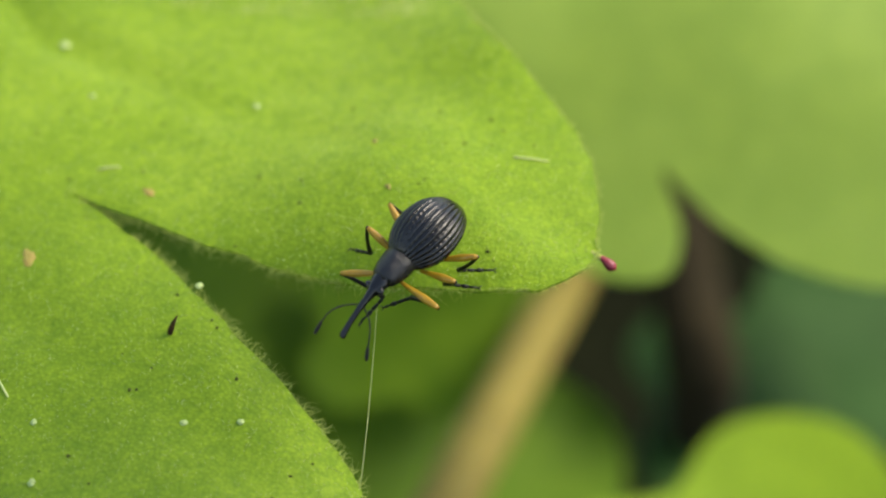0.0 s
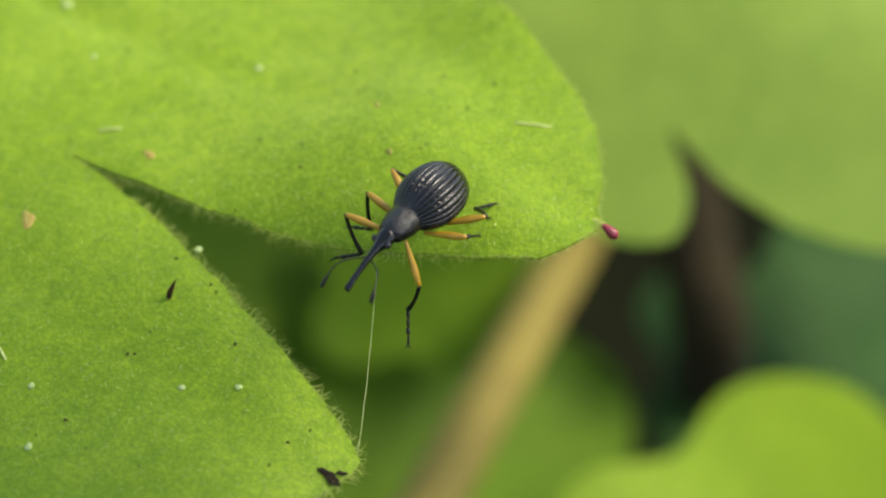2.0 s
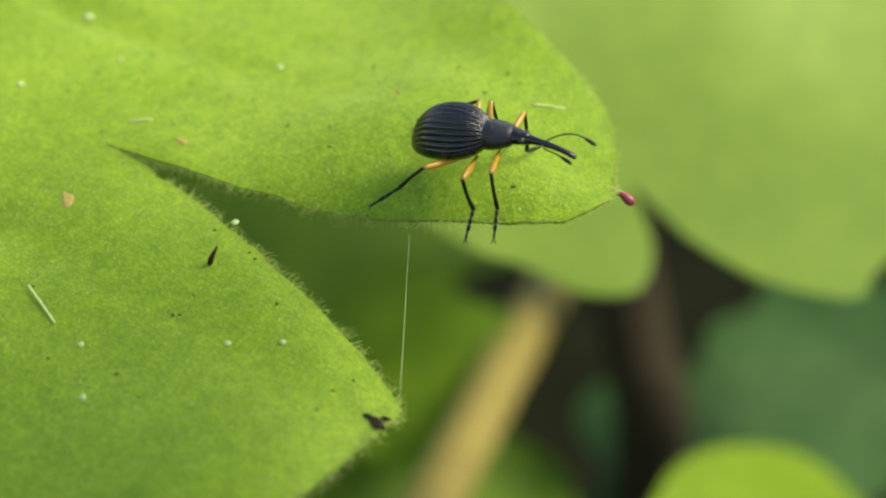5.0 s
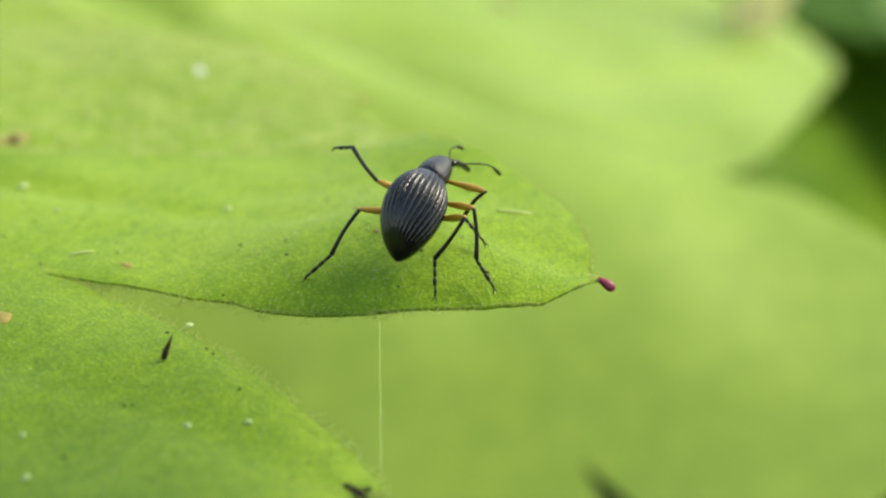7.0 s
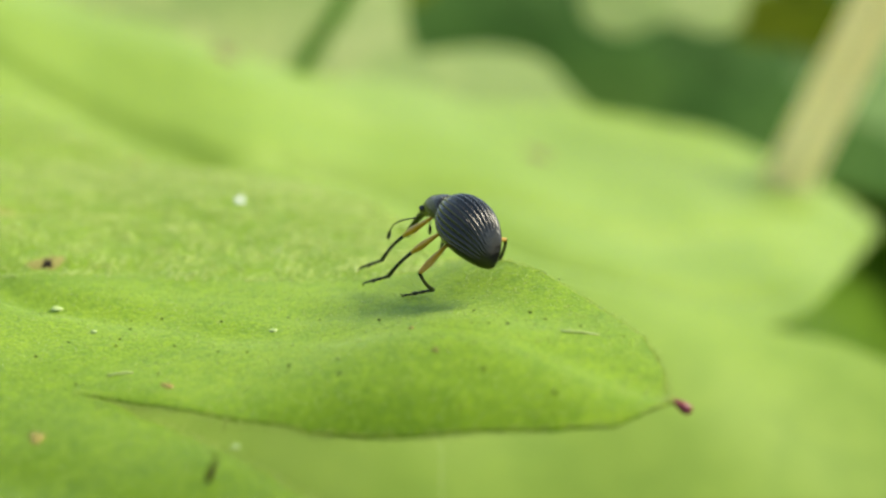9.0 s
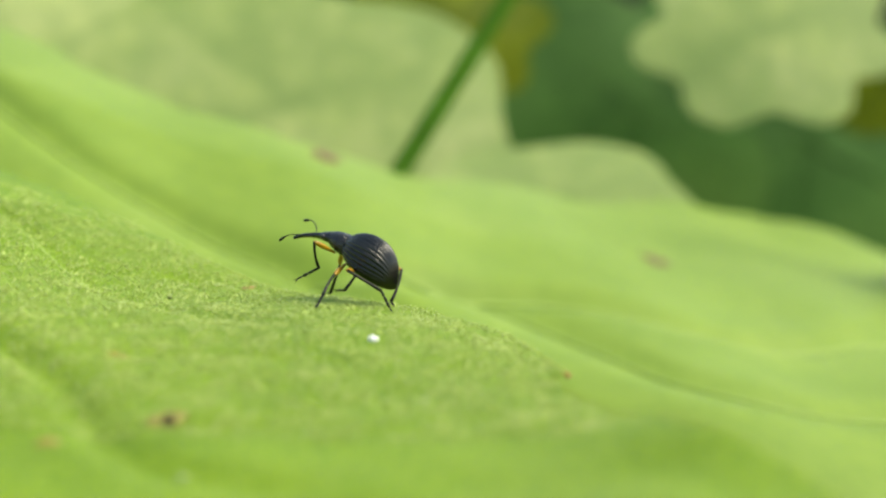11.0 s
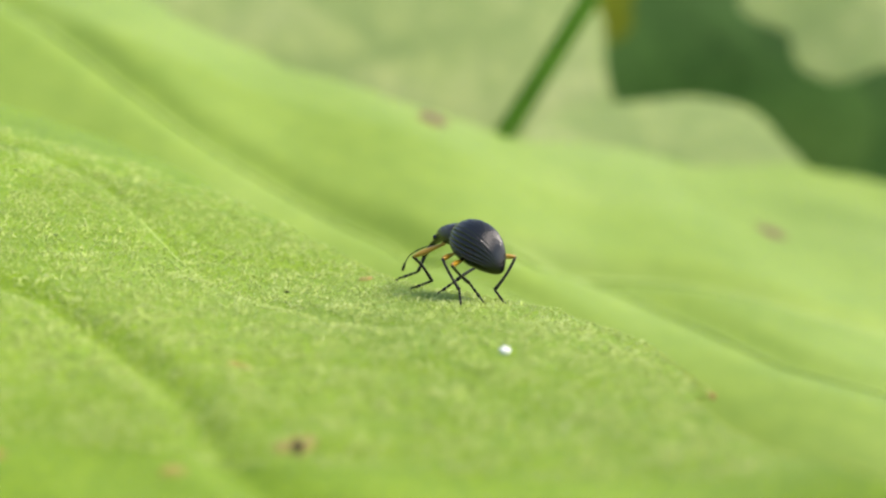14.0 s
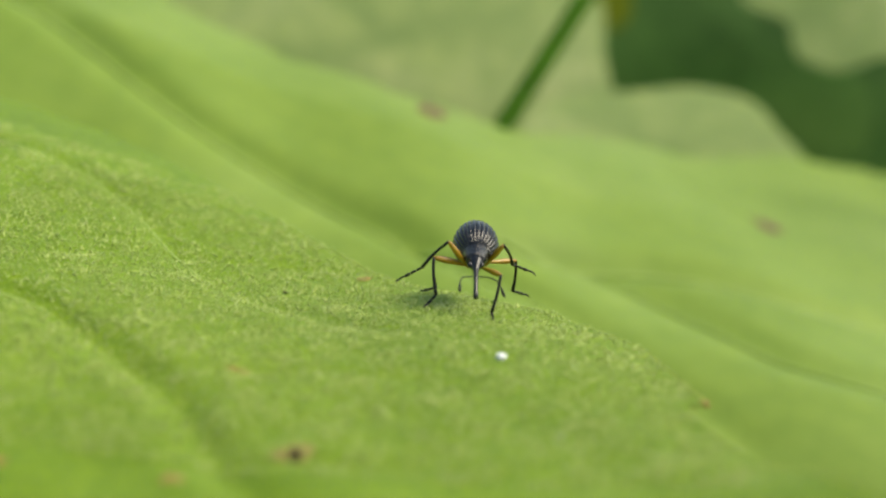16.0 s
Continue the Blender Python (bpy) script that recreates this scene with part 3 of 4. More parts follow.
def lobed_leaf(name, at, size, turn, tilt, lean, mat, label, lobes=5, depth=0.25, seed=1, cup=1.0, veined=True, stalk_down=True, reach=1.0):
    """A broad leaf with round lobes, cupped a little, placed by its middle."""
    rng = np.random.default_rng(seed)
    n = 120
    ang = np.linspace(0, 2 * math.pi, n, endpoint=False)
    r = 1 - depth * np.abs(np.sin(ang * lobes / 2 + rng.uniform(0, 3))) ** 3 + 0.05 * np.sin(ang * 2 + rng.uniform(0, 6))
    out = np.stack([np.cos(ang) * r * size, np.sin(ang) * r * size * 0.8], -1)
    ob = blade(name, out, lambda x, y: cup * (0.12 * size * np.sin(x / size * 2.0 + seed) + 0.1 * size * np.cos(y / size * 2.6)), size / 9, size * 0.02, mat)
    ob.matrix_basis = pose(at[0] * MM, at[1] * MM, at[2] * MM, tilt, lean, turn)
    side = -1 if stalk_down else 1
    pts = [(0, 0, cup * 0.1 * size + cup * 0.12 * size * math.sin(seed) - 0.01 * size), (0, -0.1 * size * reach, side * 0.4 * size * reach), (0, -0.2 * size * reach, side * 0.9 * size * reach), (0.1 * size * reach, -0.25 * size * reach, side * 1.4 * size * reach)]
    v, f = tube(spline(pts, 5, False), np.linspace(0.018, 0.03, 16) * size, 8)
    mesh_object("stalk", v, f, M_STEM, ob, "thin green leaf stalk")
    for k in range(lobes if veined else 0):
        a = 2 * math.pi * (k + 0.5) / lobes
        pts = []
        for u in np.linspace(0, 0.72, 8):
            x, y = u * size * math.cos(a) * 0.9, u * size * 0.72 * math.sin(a)
            pts.append((x, y, cup * (0.12 * size * math.sin(x / size * 2.0 + seed) + 0.1 * size * math.cos(y / size * 2.6)) - 0.003 * size))
        v, f = tube(pts, np.linspace(0.011, 0.004, 8) * size, 6)
        mesh_object("vein", v, f, mat, ob)
    return tagged(ob, label, "leaf", "leaves of the plant")


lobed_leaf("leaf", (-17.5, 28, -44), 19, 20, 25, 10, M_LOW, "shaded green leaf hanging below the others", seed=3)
lobed_leaf("leaf", (9.1, 48, -60), 11.5, 75, 25, 0, M_BLUE, "blue-green leaf low down, shade put into its colour", seed=4)
lobed_leaf("leaf", (7.6, 14.6, -31), 9.5, 10, 20, 0, M_LEAF, "light green leaf low beside the straw", seed=5)
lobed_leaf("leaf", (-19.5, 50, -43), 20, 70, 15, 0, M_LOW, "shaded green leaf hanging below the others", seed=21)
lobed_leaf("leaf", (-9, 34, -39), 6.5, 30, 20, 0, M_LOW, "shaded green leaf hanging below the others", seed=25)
lobed_leaf("leaf", (16.5, 48.5, -49.8), 10, 20, 20, 0, M_BLUE, "blue-green leaf low down, shade put into its colour", seed=23)
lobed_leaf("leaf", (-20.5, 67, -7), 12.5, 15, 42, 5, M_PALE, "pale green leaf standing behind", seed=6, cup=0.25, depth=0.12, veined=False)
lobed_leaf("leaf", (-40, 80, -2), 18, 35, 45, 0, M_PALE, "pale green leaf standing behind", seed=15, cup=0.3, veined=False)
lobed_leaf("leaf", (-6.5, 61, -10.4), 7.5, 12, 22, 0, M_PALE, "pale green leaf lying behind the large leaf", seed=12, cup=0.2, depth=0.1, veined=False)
lobed_leaf("leaf", (-3, 92, -13), 13, 40, 60, 0, M_DARK, "deep green leaf with shade put into its colour", seed=7)
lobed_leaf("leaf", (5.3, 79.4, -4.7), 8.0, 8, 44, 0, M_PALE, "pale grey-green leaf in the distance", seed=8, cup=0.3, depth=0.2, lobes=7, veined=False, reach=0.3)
lobed_leaf("leaf", (-12.6, 80, -4.6), 6.0, 20, 50, 0, M_YELLOW, "yellowish leaf in the distance", seed=9)
lobed_leaf("leaf", (27, 88, -14), 13, 15, 45, 0, M_MID, "mid-green leaf in the distance", seed=16, cup=0.3)
lobed_leaf("leaf", (13.6, 86, -9), 4.5, 10, 60, 0, M_YELLOW, "yellowish leaf in the distance", seed=24, cup=0.3, lobes=3)
# added leaf, kept out of view, only there to shade the low lobe
lobed_leaf("leaf", (4.2, -2.9, 15.7), 7.2, 15, 0, 0, M_LEAF2, "added green leaf out of view that blocks sun from the low lobe", seed=17, stalk_down=False)
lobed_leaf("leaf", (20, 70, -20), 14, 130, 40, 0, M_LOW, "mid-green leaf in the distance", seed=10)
lobed_leaf("leaf", (-30, 110, -10), 22, 0, 60, 0, M_DARK, "deep green leaf with shade put into its colour", seed=13)
lobed_leaf("leaf", (10, 120, -22), 26, 30, 55, 0, M_DARK, "deep green leaf with shade put into its colour", seed=14)
lobed_leaf("leaf", (14.5, 55.6, -21.1), 11, 50, 35, 0, M_LOW, "mid-green leaf in the distance", seed=22)


def stem(name, a, b, r0, r1, mat, label, bow=0.5):
    a, b = Vector(a), Vector(b)
    pts = [a.lerp(b, u) + Vector((0, bow * math.sin(math.pi * u), 0)) for u in np.linspace(0, 1, 14)]
    v, f = tube(pts, [r0 + (r1 - r0) * u for u in np.linspace(0, 1, 14)], 14)
    tagged(mesh_object(name, v, f, mat), label, "stem")


stem("dry_stalk", (-6.9, 6, -27.0), (-0.8, 51, -45.4), 1.15, 1.2, M_STRAW, "dry straw-coloured stalk lying under the leaves")
stem("cream_stem", (7.8, 52, -15), (19.5, 52, 14), 1.15, 1.1, M_CREAM, "thick cream-white stem rising behind the leaf")
stem("green_stem", (-15.0, 43.5, -10), (-5.1, 60, 5.5), 0.42, 0.4, M_STEM, "thin dark green stem rising behind the leaf")

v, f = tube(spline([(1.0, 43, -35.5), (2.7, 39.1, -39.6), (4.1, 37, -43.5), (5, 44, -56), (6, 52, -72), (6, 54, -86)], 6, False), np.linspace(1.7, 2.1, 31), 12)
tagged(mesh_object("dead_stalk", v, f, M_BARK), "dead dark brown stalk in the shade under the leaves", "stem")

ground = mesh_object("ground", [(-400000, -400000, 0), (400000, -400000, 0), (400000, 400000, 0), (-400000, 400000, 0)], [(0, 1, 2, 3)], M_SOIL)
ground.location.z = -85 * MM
tagged(ground, "dark soil, the shade under the plants put into its colour", "ground", kind="structure")


# ---- the weevil ----
HIPS = {"front": (0.95, 0.15, 0.83), "middle": (0.56, 0.22, 0.72), "hind": (0.24, 0.26, 0.66)}
RESTS = {"front": (1.35, 0.95), "middle": (0.35, 1.3), "hind": (-0.8, 1.15)}
POLES = {"front": (0.1, 0.55, 0.85), "middle": (0, 0.9, 0.5), "hind": (-0.4, 0.9, 0.4)}
MIDDLE = Vector((0.2, 0, 0.95))
NECK = Vector((1.16, 0, 1.09))
HINGE = Vector((0.74, 0, 1.02))
FEMUR, TIBIA = {"front": 0.78, "middle": 0.73, "hind": 0.79}, {"front": 1.29, "middle": 1.30, "hind": 1.40}


def revolve(profile, around, groove=0.0, count=0, squash=1.0):
    """Rings along x: rows of x, z of the axis, half width, half height."""
    verts, faces = [], []
    for i, (x, zc, w, h) in enumerate(profile):
        for k in range(around):
            a = 2 * math.pi * k / around
            s, c = math.sin(a), math.cos(a)
            g = 1.0
            if groove and c > -0.45:
                pit = 0.75 + 0.25 * math.sin(x * 62 + 2.1 * math.floor(a * count / (2 * math.pi)))
                g = 1 - groove * (1 - abs(math.sin(a * count / 2)) ** 0.8) * pit * min(1, w / 0.3) * min(1, (c + 0.45) / 0.3)
            verts.append((x, w * s * g, zc + h * c * g * (1.0 if c > 0 else squash)))
    n = len(profile)
    for i in range(n - 1):
        for k in range(around):
            j = (k + 1) % around
            faces.append((i * around + k, (i + 1) * around + k, (i + 1) * around + j, i * around + j))
    faces.append(tuple(range(around)))
    faces.append(tuple((n - 1) * around + k for k in range(around))[::-1])
    return verts, faces


def rows_between(rows, n):
    p = spline(rows, max(1, n // (len(rows) - 1)), False)
    return [tuple(q) for q in p]


def build_weevil():
    w = new("weevil")
    tagged(w, "small black long-snouted weevil with amber thighs walking on the leaf", "weevil")
    # wing cases: egg-shaped, tail low, ridged
    prof = rows_between([(-1.02, 0.64, 0.02, 0.02), (-1.0, 0.67, 0.075, 0.10), (-0.93, 0.73, 0.18, 0.24), (-0.77, 0.83, 0.34, 0.42), (-0.5, 0.92, 0.49, 0.55), (-0.2, 0.97, 0.57, 0.595),
                         (0.1, 1.00, 0.58, 0.585), (0.36, 1.02, 0.525, 0.52), (0.56, 1.04, 0.42, 0.41), (0.68, 1.05, 0.33, 0.31), (0.72, 1.05, 0.28, 0.25)], 100)
    prof = [(0.72 - (0.72 - x) * 0.85, z, w_ * 0.885, h * 0.945) for x, z, w_, h in prof]
    v, f = revolve(prof, 392, 0.08, 28, 0.8)
    v = [(x - MIDDLE.x, y, z - MIDDLE.z) for x, y, z in v]
    elytra = mesh_object("elytra", v, f, M_BLACK, w, "black ridged wing cases")
    elytra.location = MIDDLE * MM
    prof = rows_between([(0.66, 1.05, 0.24, 0.22), (0.70, 1.055, 0.278, 0.258), (0.82, 1.06, 0.285, 0.258), (0.96, 1.07, 0.268, 0.232), (1.08, 1.08, 0.238, 0.198), (1.14, 1.085, 0.215, 0.176), (1.18, 1.09, 0.178, 0.152)], 30)
    v, f = revolve(prof, 48)
    v = [(x - HINGE.x, y, z - HINGE.z) for x, y, z in v]
    pronotum = mesh_object("pronotum", v, f, M_PRON, w, "black finely pitted neck shield")
    pronotum.location = HINGE * MM
    prof = rows_between([(1.14, 1.09, 0.15, 0.138), (1.22, 1.09, 0.16, 0.14), (1.32, 1.085, 0.142, 0.124), (1.41, 1.085, 0.11, 0.11), (1.48, 1.08, 0.08, 0.088), (1.58, 1.073, 0.060, 0.070), (1.7, 1.06, 0.055, 0.063),
                         (1.85, 1.03, 0.049, 0.054), (2.0, 0.985, 0.049, 0.051), (2.12, 0.935, 0.056, 0.05), (2.17, 0.91, 0.05, 0.042)], 54)
    prof = [(x if x < 1.46 else 1.46 + (x - 1.46) * 1.16, z, w_, h) for x, z, w_, h in prof]
    v, f = revolve(prof, 32)
    v = [(x - NECK.x, y, z - NECK.z) for x, y, z in v]
    head = mesh_object("head", v, f, M_BLACK, w, "black head drawn out into a long curved snout")
    for s in (-1, 1):
        bm = bmesh.new()
        bmesh.ops.create_uvsphere(bm, u_segments=16, v_segments=10, radius=0.062 * MM)
        bmesh.ops.translate(bm, verts=bm.verts, vec=(0.20 * MM, s * 0.125 * MM, 0.02 * MM))
        me = bpy.data.meshes.new("eye")
        bm.to_mesh(me)
        bm.free()
        me.materials.append(M_EYE)
        me.polygons.foreach_set("use_smooth", [True] * len(me.polygons))
        e = new("eye", me)
        e.parent = head
    head.location = NECK * MM
    parts = {"head": head, "pronotum": pronotum, "elytra": elytra}
    for s, side in ((1, "l"), (-1, "r")):
        pts = [(0, 0, 0), (0.14, s * 0.12, 0.05), (0.3, s * 0.2, 0.09), (0.44, s * 0.23, 0.1), (0.57, s * 0.235, 0.08), (0.66, s * 0.235, 0.05), (0.75, s * 0.23, 0.01), (0.83, s * 0.225, -0.03)]
        v, f = tube(spline(pts, 4, False), np.interp(np.linspace(0, 7, 29), [0, 1, 2, 2.3, 3, 4.4, 5, 6, 6.7, 7], [0.014, 0.012, 0.016, 0.011, 0.012, 0.012, 0.028, 0.035, 0.026, 0.007]), 8)
        a = mesh_object("antenna", v, f, M_LEG, head, "thin dark elbowed feeler with a club")
        a.location = (0.56 * MM, s * 0.065 * MM, -0.03 * MM)
        parts["antenna", side] = a
        for kind in HIPS:
            n, lf, lt = 13, FEMUR[kind], TIBIA[kind]
            prof = [(u * lf, 0, 0) for u in np.linspace(0, 1, n)]
            rad = np.interp(np.linspace(0, 1, n), [0, 0.12, 0.35, 0.65, 0.85, 1], [0.03, 0.034, 0.048, 0.066, 0.054, 0.034])
            v, f = tube(prof, rad, 10)
            fem = mesh_object("femur", v, f, M_AMBER, w, "swollen amber thigh")
            tl = lt * 0.64
            prof = [(u * tl, 0, 0.035 * math.sin(math.pi * u)) for u in np.linspace(0, 1, 9)]
            v, f = tube(prof, np.interp(np.linspace(0, 1, 9), [0, 0.15, 0.6, 1], [0.034, 0.032, 0.032, 0.042]), 8)
            tib = mesh_object("tibia", v, f, M_LEG, fem, "black shin")
            ts = lt * 0.46
            segs = []
            for k in range(3):
                q = [(ts * (k * 0.24 + u * 0.22), 0, 0) for u in (0, 0.5, 1)]
                segs.append(tube(q, [0.024, 0.031 + 0.008 * (k == 2), 0.027], 8))
            segs.append(tube([(ts * 0.70, 0, 0), (ts * 0.88, 0, 0.012), (ts, 0.0, -0.02)], [0.018, 0.022, 0.012], 7))
            for q in (-1, 1):
                segs.append(tube([(ts * 0.97, 0, 0), (ts * 1.06, q * 0.035, -0.01), (ts * 1.1, q * 0.045, -0.04)], [0.012, 0.009, 0.003], 5))
            v, f = joined(segs)
            tar = mesh_object("tarsus", v, f, M_LEG, fem, "black segmented foot with two claws")
            parts[kind, side] = (fem, tib, tar)
    return w, parts


weevil, weevil_parts = build_weevil()
# the lens is kept sharp on the weevil as it walks
cam.data.dof.focus_object = weevil_parts["elytra"]

# seconds, place in millimetres, heading, pitch, nod of the head
TRACK = [
    (0.0, -2.65, -0.89, 0.19, -121, -15, -5),
    (0.2, -2.80, -0.90, 0.18, -122, -20, -3),
    (0.5, -2.79, -0.73, 0.21, -110, -19, -7),
    (0.6, -2.78, -0.65, 0.22, -104, -21, -8),
    (0.8, -2.78, -0.51, 0.25, -92, -20, -11),
    (1.0, -2.72, -0.58, 0.24, -88, -18, -13),
    (1.2, -2.88, -0.51, 0.24, -87, -20, -11),
    (1.5, -2.72, -0.49, 0.26, -97, -13, -14),
    (1.8, -2.79, -0.63, 0.23, -102, -6, 25),
    (2.0, -2.71, -1.02, 0.17, -117, -2, -8),
    (2.2, -2.83, -1.35, 0.12, -122, -9, -12),
    (2.5, -2.82, -1.33, 0.12, -128, -10, -2),
    (2.8, -2.91, -1.29, 0.11, -134, -14, -1),
    (3.0, -2.81, -1.18, 0.14, -126, -13, -4),
    (3.2, -2.79, -1.25, 0.13, -128, -13, -5),
    (4.2, -2.90, -0.80, 0.20, -62, 2, -6),
    (5.3, -2.89, -0.47, 0.25, 0, 16, -7),
    (5.5, -2.84, -0.40, 0.27, 10, 20, -25),
    (5.7, -2.70, -0.10, 0.33, 19, 20, -37),
    (6.0, -2.88, -0.45, 0.26, 16, 20, -26),
    (6.5, -2.87, -0.47, 0.25, 11, 22, -27),
    (6.7, -3.00, -0.20, 0.31, 43, 23, -43),
    (6.8, -3.04, -0.16, 0.32, 53, 23, -47),
    (7.0, -2.97, -0.10, 0.33, 66, 25, -40),
    (7.2, -3.19, 0.45, 0.45, 72, 22, -55),
    (7.5, -3.16, 0.64, 0.48, 82, 19, -62),
    (8.0, -2.96, 1.66, 0.56, 87, 16, -62),
    (8.2, -3.00, 2.02, 0.54, 98, 12, -55),
    (8.5, -3.26, 2.71, 0.50, 120, 7, -45),
    (8.7, -3.33, 2.96, 0.54, 124, 8, -45),
    (10.8, -8.65, 16.78, -1.49, 155, 14, -39),
    (11.0, -9.67, 17.28, -1.46, 153, 15, -14),
    (11.2, -10.11, 17.51, -1.33, 153, 16, -25),
    (11.5, -10.01, 17.45, -1.38, 161, 18, -22),
    (11.7, -10.45, 17.67, -1.27, 182, 16, -21),
    (12.0, -10.23, 17.56, -1.35, 166, 16, -20),
    (12.3, -10.13, 17.51, -1.24, 166, 14, -14),
    (12.5, -9.94, 17.42, -1.30, 157, 13, -29),
    (12.7, -9.66, 17.28, -1.36, 162, 11, -50),
    (13.0, -9.66, 17.28, -1.29, 122, -4, -58),
    (13.2, -9.86, 17.38, -1.23, 138, -2, -50),
    (13.5, -9.92, 17.41, -1.34, 143, 3, -46),
    (14.0, -9.93, 17.41, -1.34, 139, 2, -42),
    (14.5, -9.76, 17.33, -1.26, 144, 2, -24),
    (14.8, -9.67, 17.28, -1.26, 179, 10, 9),
    (15.0, -9.72, 17.31, -1.40, 188, 19, -13),
    (15.2, -9.81, 17.35, -1.57, 196, 12, -24),
    (15.5, -9.92, 17.41, -1.34, 203, 18, -34),
    (15.7, -9.85, 17.38, -1.32, 246, 9, -18),
    (16.0, -9.94, 17.42, -1.20, 277, -4, -11),
]

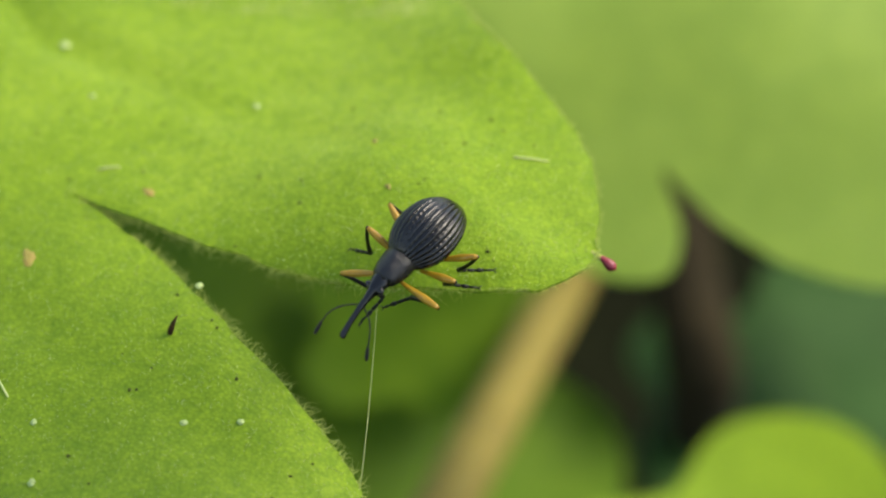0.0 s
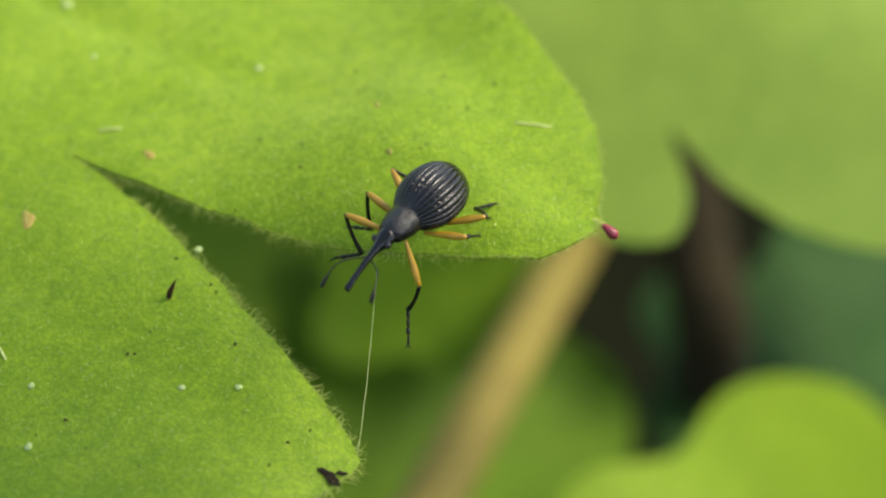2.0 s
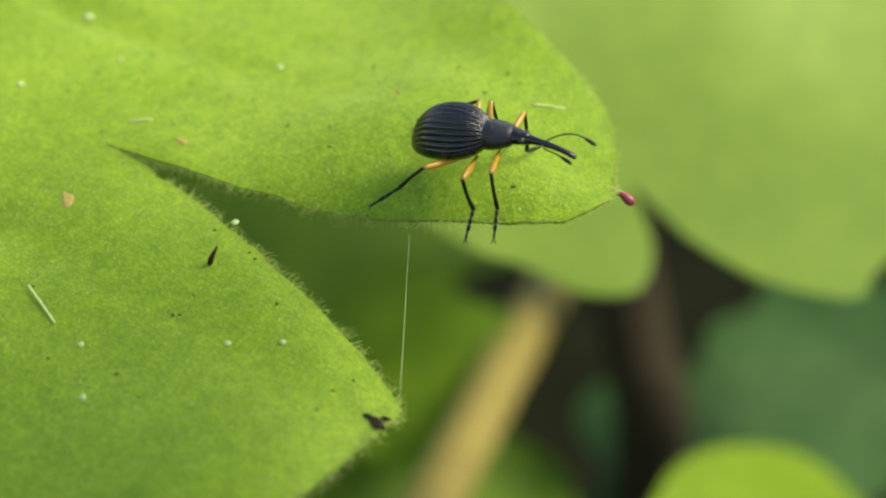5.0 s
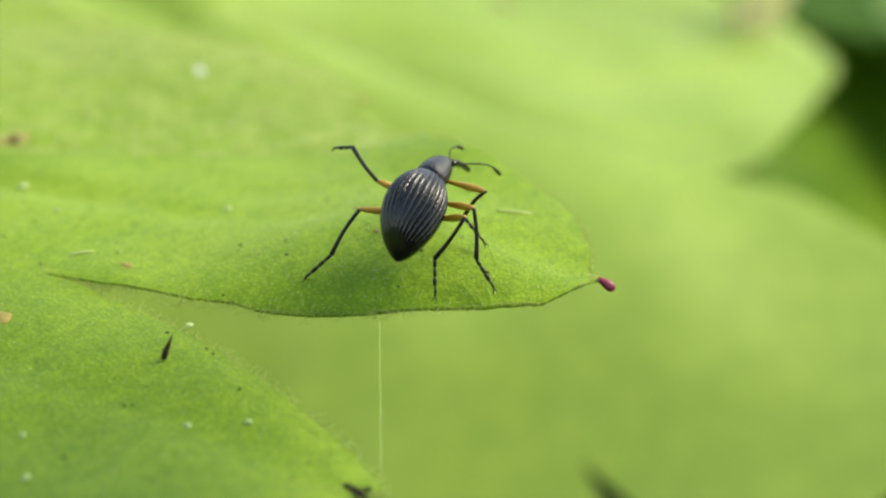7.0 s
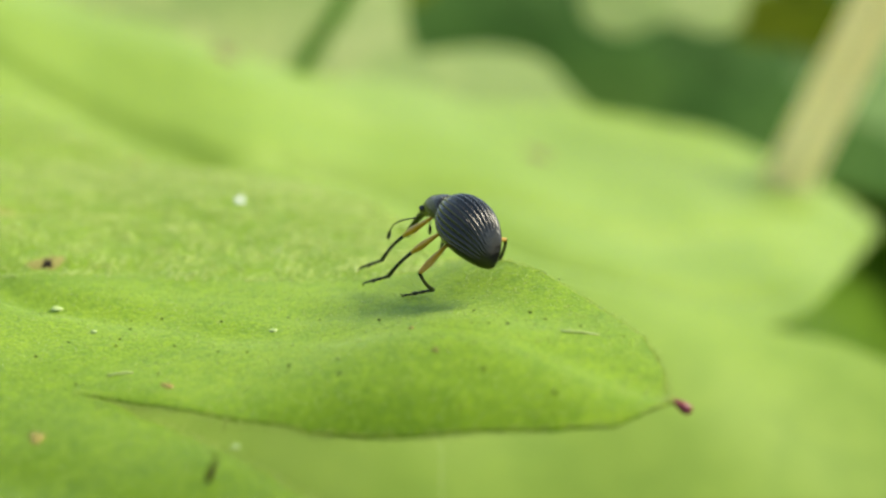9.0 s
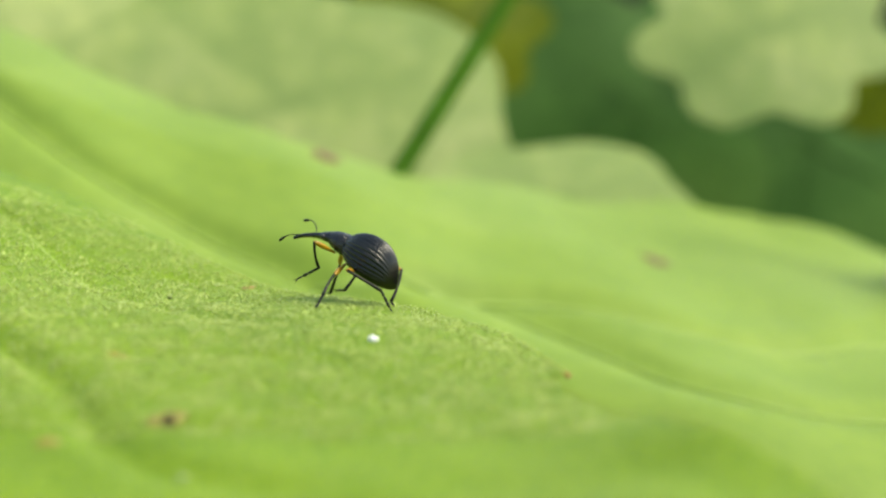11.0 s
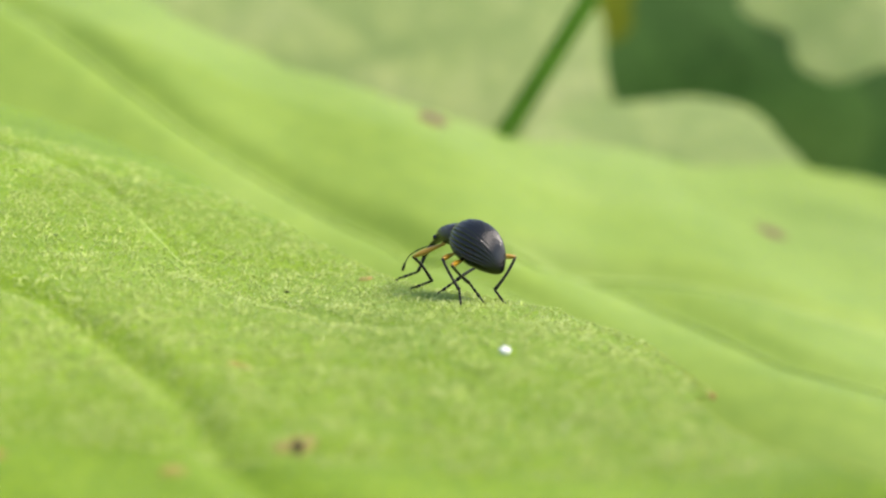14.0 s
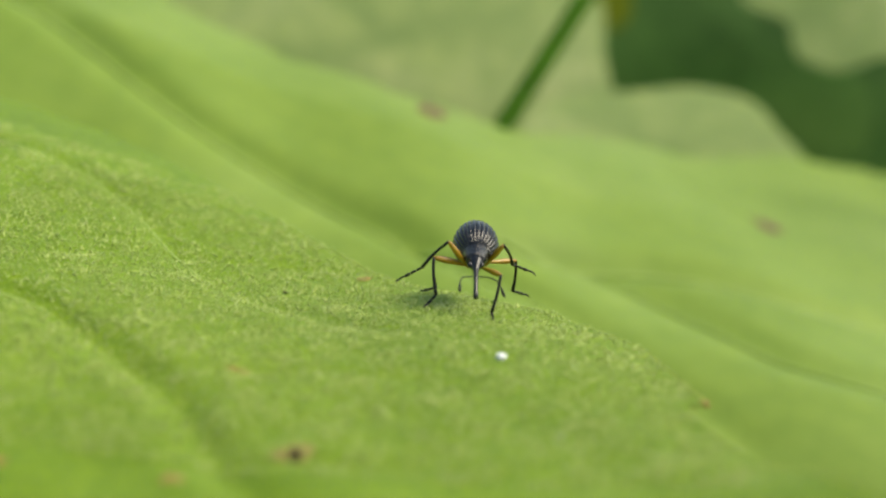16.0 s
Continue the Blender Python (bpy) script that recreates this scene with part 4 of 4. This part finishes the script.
# where each foot stands or hangs: seconds, place in millimetres
FOOTSTEPS = {
    "FL": [
        (0.0, -3.32, -1.81, 0.04), (0.5, -1.76, -2.21, 0.21), (1.0, -2.50, -1.64, 0.13), (1.5, -1.96, -2.33, 0.18),
        (2.0, -2.89, -2.51, -0.68), (2.5, -3.07, -2.50, -0.76), (3.0, -3.31, -1.78, 0.03), (5.5, -2.60, 1.42, 2.03),
        (8.0, -4.10, 3.09, 0.26), (11.0, -11.07, 17.09, -0.90), (11.5, -11.53, 16.68, -1.34), (12.0, -11.48, 17.00, -1.40),
        (12.5, -11.54, 17.38, -1.48), (13.0, -10.42, 16.45, -1.27), (13.5, -11.29, 17.02, -0.98), (14.0, -11.42, 18.06, -1.61),
        (14.5, -11.58, 17.06, -1.02), (15.0, -10.89, 16.20, -0.84), (15.5, -11.79, 17.34, -1.48), (16.0, -9.23, 15.04, -1.28),
    ],
    "FR": [
        (0.0, -3.69, -1.98, -0.12), (0.5, -3.76, -1.65, -0.01), (1.0, -3.92, -2.01, -0.27), (1.5, -3.78, -1.94, -0.10),
        (2.5, -4.55, -1.48, -0.09), (3.0, -4.52, -1.46, -0.07), (5.5, -1.49, -0.68, 0.27), (6.0, -1.46, -0.80, 0.26),
        (6.5, -1.44, -0.93, 0.26), (7.5, -2.63, 1.09, 0.52), (8.0, -1.46, 3.09, 0.52), (11.5, -11.33, 18.53, -1.44),
        (12.0, -11.78, 18.51, -1.53), (12.5, -10.59, 17.49, -1.57), (13.0, -11.37, 17.54, -1.18), (13.5, -11.80, 18.49, -1.53),
        (14.0, -11.79, 18.55, -1.56), (14.5, -11.22, 18.57, -1.55), (15.5, -10.39, 16.77, -1.33), (16.0, -11.33, 16.10, -0.62),
    ],
    "ML": [
        (0.0, -2.07, -1.34, 0.20), (0.5, -2.08, -1.31, 0.20), (1.0, -2.05, -1.27, 0.20), (1.5, -2.10, -1.03, 0.22),
        (2.0, -2.10, -0.98, 0.24), (2.5, -2.13, -0.99, 0.23), (3.0, -2.11, -1.02, 0.22), (7.0, -4.48, 1.07, 1.72),
        (7.5, -4.71, 0.82, 0.30), (8.0, -3.93, 0.93, 0.48), (8.5, -4.39, 1.62, 0.33), (11.0, -10.55, 15.18, -1.20),
        (11.5, -10.54, 15.26, -1.18), (12.0, -11.19, 16.75, -1.34), (12.5, -10.59, 15.72, -1.19), (13.0, -9.94, 16.83, -1.35),
        (13.5, -10.10, 15.81, -1.21), (14.0, -10.14, 16.03, -1.25), (14.5, -10.88, 16.31, -0.90), (15.0, -10.21, 15.24, -1.10),
        (15.5, -10.63, 14.88, -1.08), (16.0, -8.74, 17.36, -0.77),
    ],
    "MR": [
        (0.0, -4.12, -0.73, 0.11), (0.5, -4.11, -0.77, 0.10), (1.0, -4.11, -0.95, 0.05), (1.5, -4.07, -0.96, 0.06),
        (2.0, -4.11, -0.95, 0.05), (2.5, -4.12, -0.95, 0.05), (3.0, -4.09, -0.95, 0.06), (5.5, -2.33, -1.41, 0.18),
        (6.0, -2.34, -1.95, 0.15), (6.5, -2.34, -2.05, 0.14), (7.0, -1.84, -0.93, 0.25), (7.5, -1.86, 0.82, 0.42),
        (8.0, -1.71, 1.78, 0.39), (8.5, -2.36, 3.26, 0.37), (11.0, -10.42, 18.39, -1.61), (11.5, -10.30, 17.54, -1.71),
        (12.0, -10.30, 17.66, -1.77), (12.5, -10.25, 17.48, -1.66), (13.0, -9.46, 16.15, -1.25), (13.5, -10.70, 17.81, -1.56),
        (14.0, -10.76, 17.54, -1.49), (14.5, -9.85, 16.83, -1.36), (15.0, -9.65, 16.72, -1.35), (16.0, -10.88, 15.85, -1.24),
    ],
    "HL": [
        (0.0, -1.88, -0.96, 0.24), (0.5, -1.86, -0.26, 0.31), (1.0, -1.87, -0.31, 0.30), (1.5, -1.84, -0.30, 0.29),
        (2.0, -1.87, -0.26, 0.31), (2.5, -1.87, -0.29, 0.31), (3.0, -1.86, -0.28, 0.31), (5.5, -4.38, 0.45, 0.32),
        (6.0, -4.55, -0.29, 0.13), (6.5, -4.52, -0.32, 0.13), (7.0, -4.81, -0.42, 0.06), (7.5, -4.16, 0.05, 0.29),
        (8.0, -3.97, 0.37, 0.38), (8.5, -3.73, 0.92, 0.45), (11.0, -8.93, 16.08, -1.28), (11.5, -9.69, 15.76, -1.17),
        (12.0, -9.72, 15.91, -1.24), (12.5, -9.70, 15.80, -1.22), (13.0, -8.91, 15.88, -1.25), (13.5, -9.76, 16.71, -1.34),
        (14.0, -9.81, 16.90, -1.37), (14.5, -9.62, 18.49, -1.79), (15.0, -8.56, 16.04, -1.36), (15.5, -9.21, 15.58, -1.28),
    ],
    "HR": [
        (0.0, -2.95, 0.00, 0.30), (0.5, -2.90, 0.15, 0.30), (1.0, -2.85, 0.20, 0.30), (1.5, -2.85, 0.20, 0.30),
        (2.0, -2.75, 0.00, 0.30), (2.5, -2.70, -0.30, 0.30), (3.0, -2.70, -0.20, 0.30), (5.5, -3.70, -1.61, 0.01),
        (6.0, -3.72, -1.80, -0.01), (6.5, -3.75, -1.86, -0.02), (7.0, -2.72, -1.08, 0.19), (7.5, -2.74, -1.14, 0.18),
        (8.0, -2.14, -0.10, 0.34), (8.5, -1.70, 2.41, 0.20), (11.0, -8.74, 16.85, -1.76), (11.5, -8.59, 17.06, -1.75),
        (12.0, -9.76, 17.34, -1.69), (12.5, -9.04, 17.00, -1.74), (13.5, -8.75, 18.17, -1.80), (14.0, -9.26, 17.05, -1.56),
        (14.5, -9.29, 16.85, -1.49), (15.0, -9.56, 17.44, -1.72), (15.5, -9.16, 17.60, -1.78),
    ],
}


def body_pose(t):
    ts = [r[0] for r in TRACK]
    return [float(np.interp(t, ts, [r[k] for r in TRACK])) for k in range(1, 7)]


def body_matrix(t):
    x, y, z, yaw, pitch, _ = body_pose(t)
    return pose(x, y, z, 0, -pitch, yaw)


def foot_ground(x, y):
    return float(leaf_z(x, y)) + 0.03


def footfalls(kind, side, times):
    """Where the foot is at each time: on its known places, and between them it keeps its place until the body has left it behind, then steps."""
    s = 1 if side == "l" else -1
    rest = RESTS[kind]
    known = FOOTSTEPS[kind[0].upper() + side.upper()]
    out, foot, swing = [], None, 0
    for n, t in enumerate(times):
        m = body_matrix(t)
        before = [r for r in known if r[0] <= t + 1e-6]
        after = [r for r in known if r[0] >= t - 1e-6]
        a = before[-1] if before else None
        b = after[0] if after else None
        if a and b and b[0] - a[0] < 1.1:
            p, q = Vector(a[1:]), Vector(b[1:])
            u = (t - a[0]) / (b[0] - a[0]) if b[0] > a[0] else 0.0
            if (p - q).length > 0.2:
                u = min(1, max(0, (u - 0.3) / 0.4))
            foot = p.lerp(q, u) + Vector((0, 0, 0.2 if 0 < u < 1 and (p - q).length > 0.2 else 0))
            swing = 0
            out.append(foot.copy())
            continue
        if a and t - a[0] < 0.25:
            foot = Vector(a[1:])
            out.append(foot.copy())
            continue
        ahead = body_matrix(min(t + 0.25, 16.0))
        home = m @ Vector((rest[0], s * rest[1], 0))
        goal = ahead @ Vector((rest[0], s * rest[1], 0))
        if foot is None:
            foot = home
        away = (foot - home).xy.length
        phase = (kind == "middle") ^ (side == "l")
        if swing:
            swing -= 1
            foot = foot.lerp(goal, 0.5 if swing else 1.0)
        elif away > (0.42 if (n % 4 < 2) == phase else 0.62):
            swing = 2
            foot = foot.lerp(goal, 0.3)
        z = foot_ground(foot.x, foot.y) + (0.22 if swing else 0.0)
        foot = Vector((foot.x, foot.y, max(z, m.translation.z - 0.5)))
        out.append(foot.copy())
    return out


def frame_along(origin, way, up):
    x = Vector(way).normalized()
    y = Vector(up).cross(x).normalized()
    z = x.cross(y)
    m = Matrix((x, y, z)).transposed().to_4x4()
    m.translation = origin
    return m


def leg_pose(kind, side, foot):
    """Thigh, shin and foot from the hip to a place in the weevil's space."""
    s = 1 if side == "l" else -1
    hx, hy, hz = HIPS[kind]
    hip = Vector((hx, s * hy, hz))
    lf, lt = FEMUR[kind], TIBIA[kind]
    flat = Vector((foot.x - hip.x, foot.y - hip.y, 0))
    out = flat.normalized() if flat.length > 1e-6 else Vector((0, s, 0))
    ankle = foot - out * lt * 0.30 + Vector((0, 0, lt * 0.16))
    tl = lt * 0.64
    d = ankle - hip
    r = min(max(d.length, abs(lf - tl) + 0.02), lf + tl - 0.01)
    d = d.normalized() * r
    a = math.acos(max(-1, min(1, (lf * lf + r * r - tl * tl) / (2 * lf * r))))
    pole = Vector(POLES[kind])
    pole.y *= s
    axis = d.cross(pole).normalized()
    knee = hip + (Matrix.Rotation(a, 3, axis) @ d.normalized()) * lf
    ankle = hip + d
    fem = frame_along(hip, knee - hip, pole)
    tib = frame_along(knee, ankle - knee, pole)
    tar = frame_along(ankle, (foot - ankle) if (foot - ankle).length > 0.05 else out, pole)
    return fem, fem.inverted() @ tib, fem.inverted() @ tar


def metres(m):
    m = m.copy()
    m.translation = m.translation * MM
    return m


def motions():
    neck_rows, head_rows = [], []
    walk(weevil, [(r[0], metres(body_matrix(r[0]))) for r in TRACK])
    for r in TRACK:
        # the neck shield takes part of a deep nod
        bend = 0.5 * min(0, r[6] + 12)
        neck_rows.append((r[0], pose(*(HINGE * MM), 0, -bend, 0)))
        head_rows.append((r[0], pose(*(HINGE * MM), 0, -bend, 0) @ pose(*((NECK - HINGE) * MM), 0, -(r[6] - bend), 0)))
    walk(weevil_parts["pronotum"], neck_rows)
    walk(weevil_parts["head"], head_rows)
    times = [round(0.1 * k, 1) for k in range(161)]
    for kind in HIPS:
        for side in ("l", "r"):
            rows = [leg_pose(kind, side, body_matrix(t).inverted() @ p) for t, p in zip(times, footfalls(kind, side, times))]
            for ob, k in zip(weevil_parts[kind, side], range(3)):
                walk(ob, [(t, metres(r[k])) for t, r in zip(times, rows)])
    for side, s in (("l", 1), ("r", -1)):
        rows = []
        for k in range(41):
            t = 0.4 * k
            rows.append((t, pose(0.56 * MM, s * 0.065 * MM, -0.03 * MM, 0, 14 * math.sin(2.3 * t + s), s * (10 + 14 * math.sin(3.1 * t + 2 * s)))))
        walk(weevil_parts["antenna", side], rows)


motions()
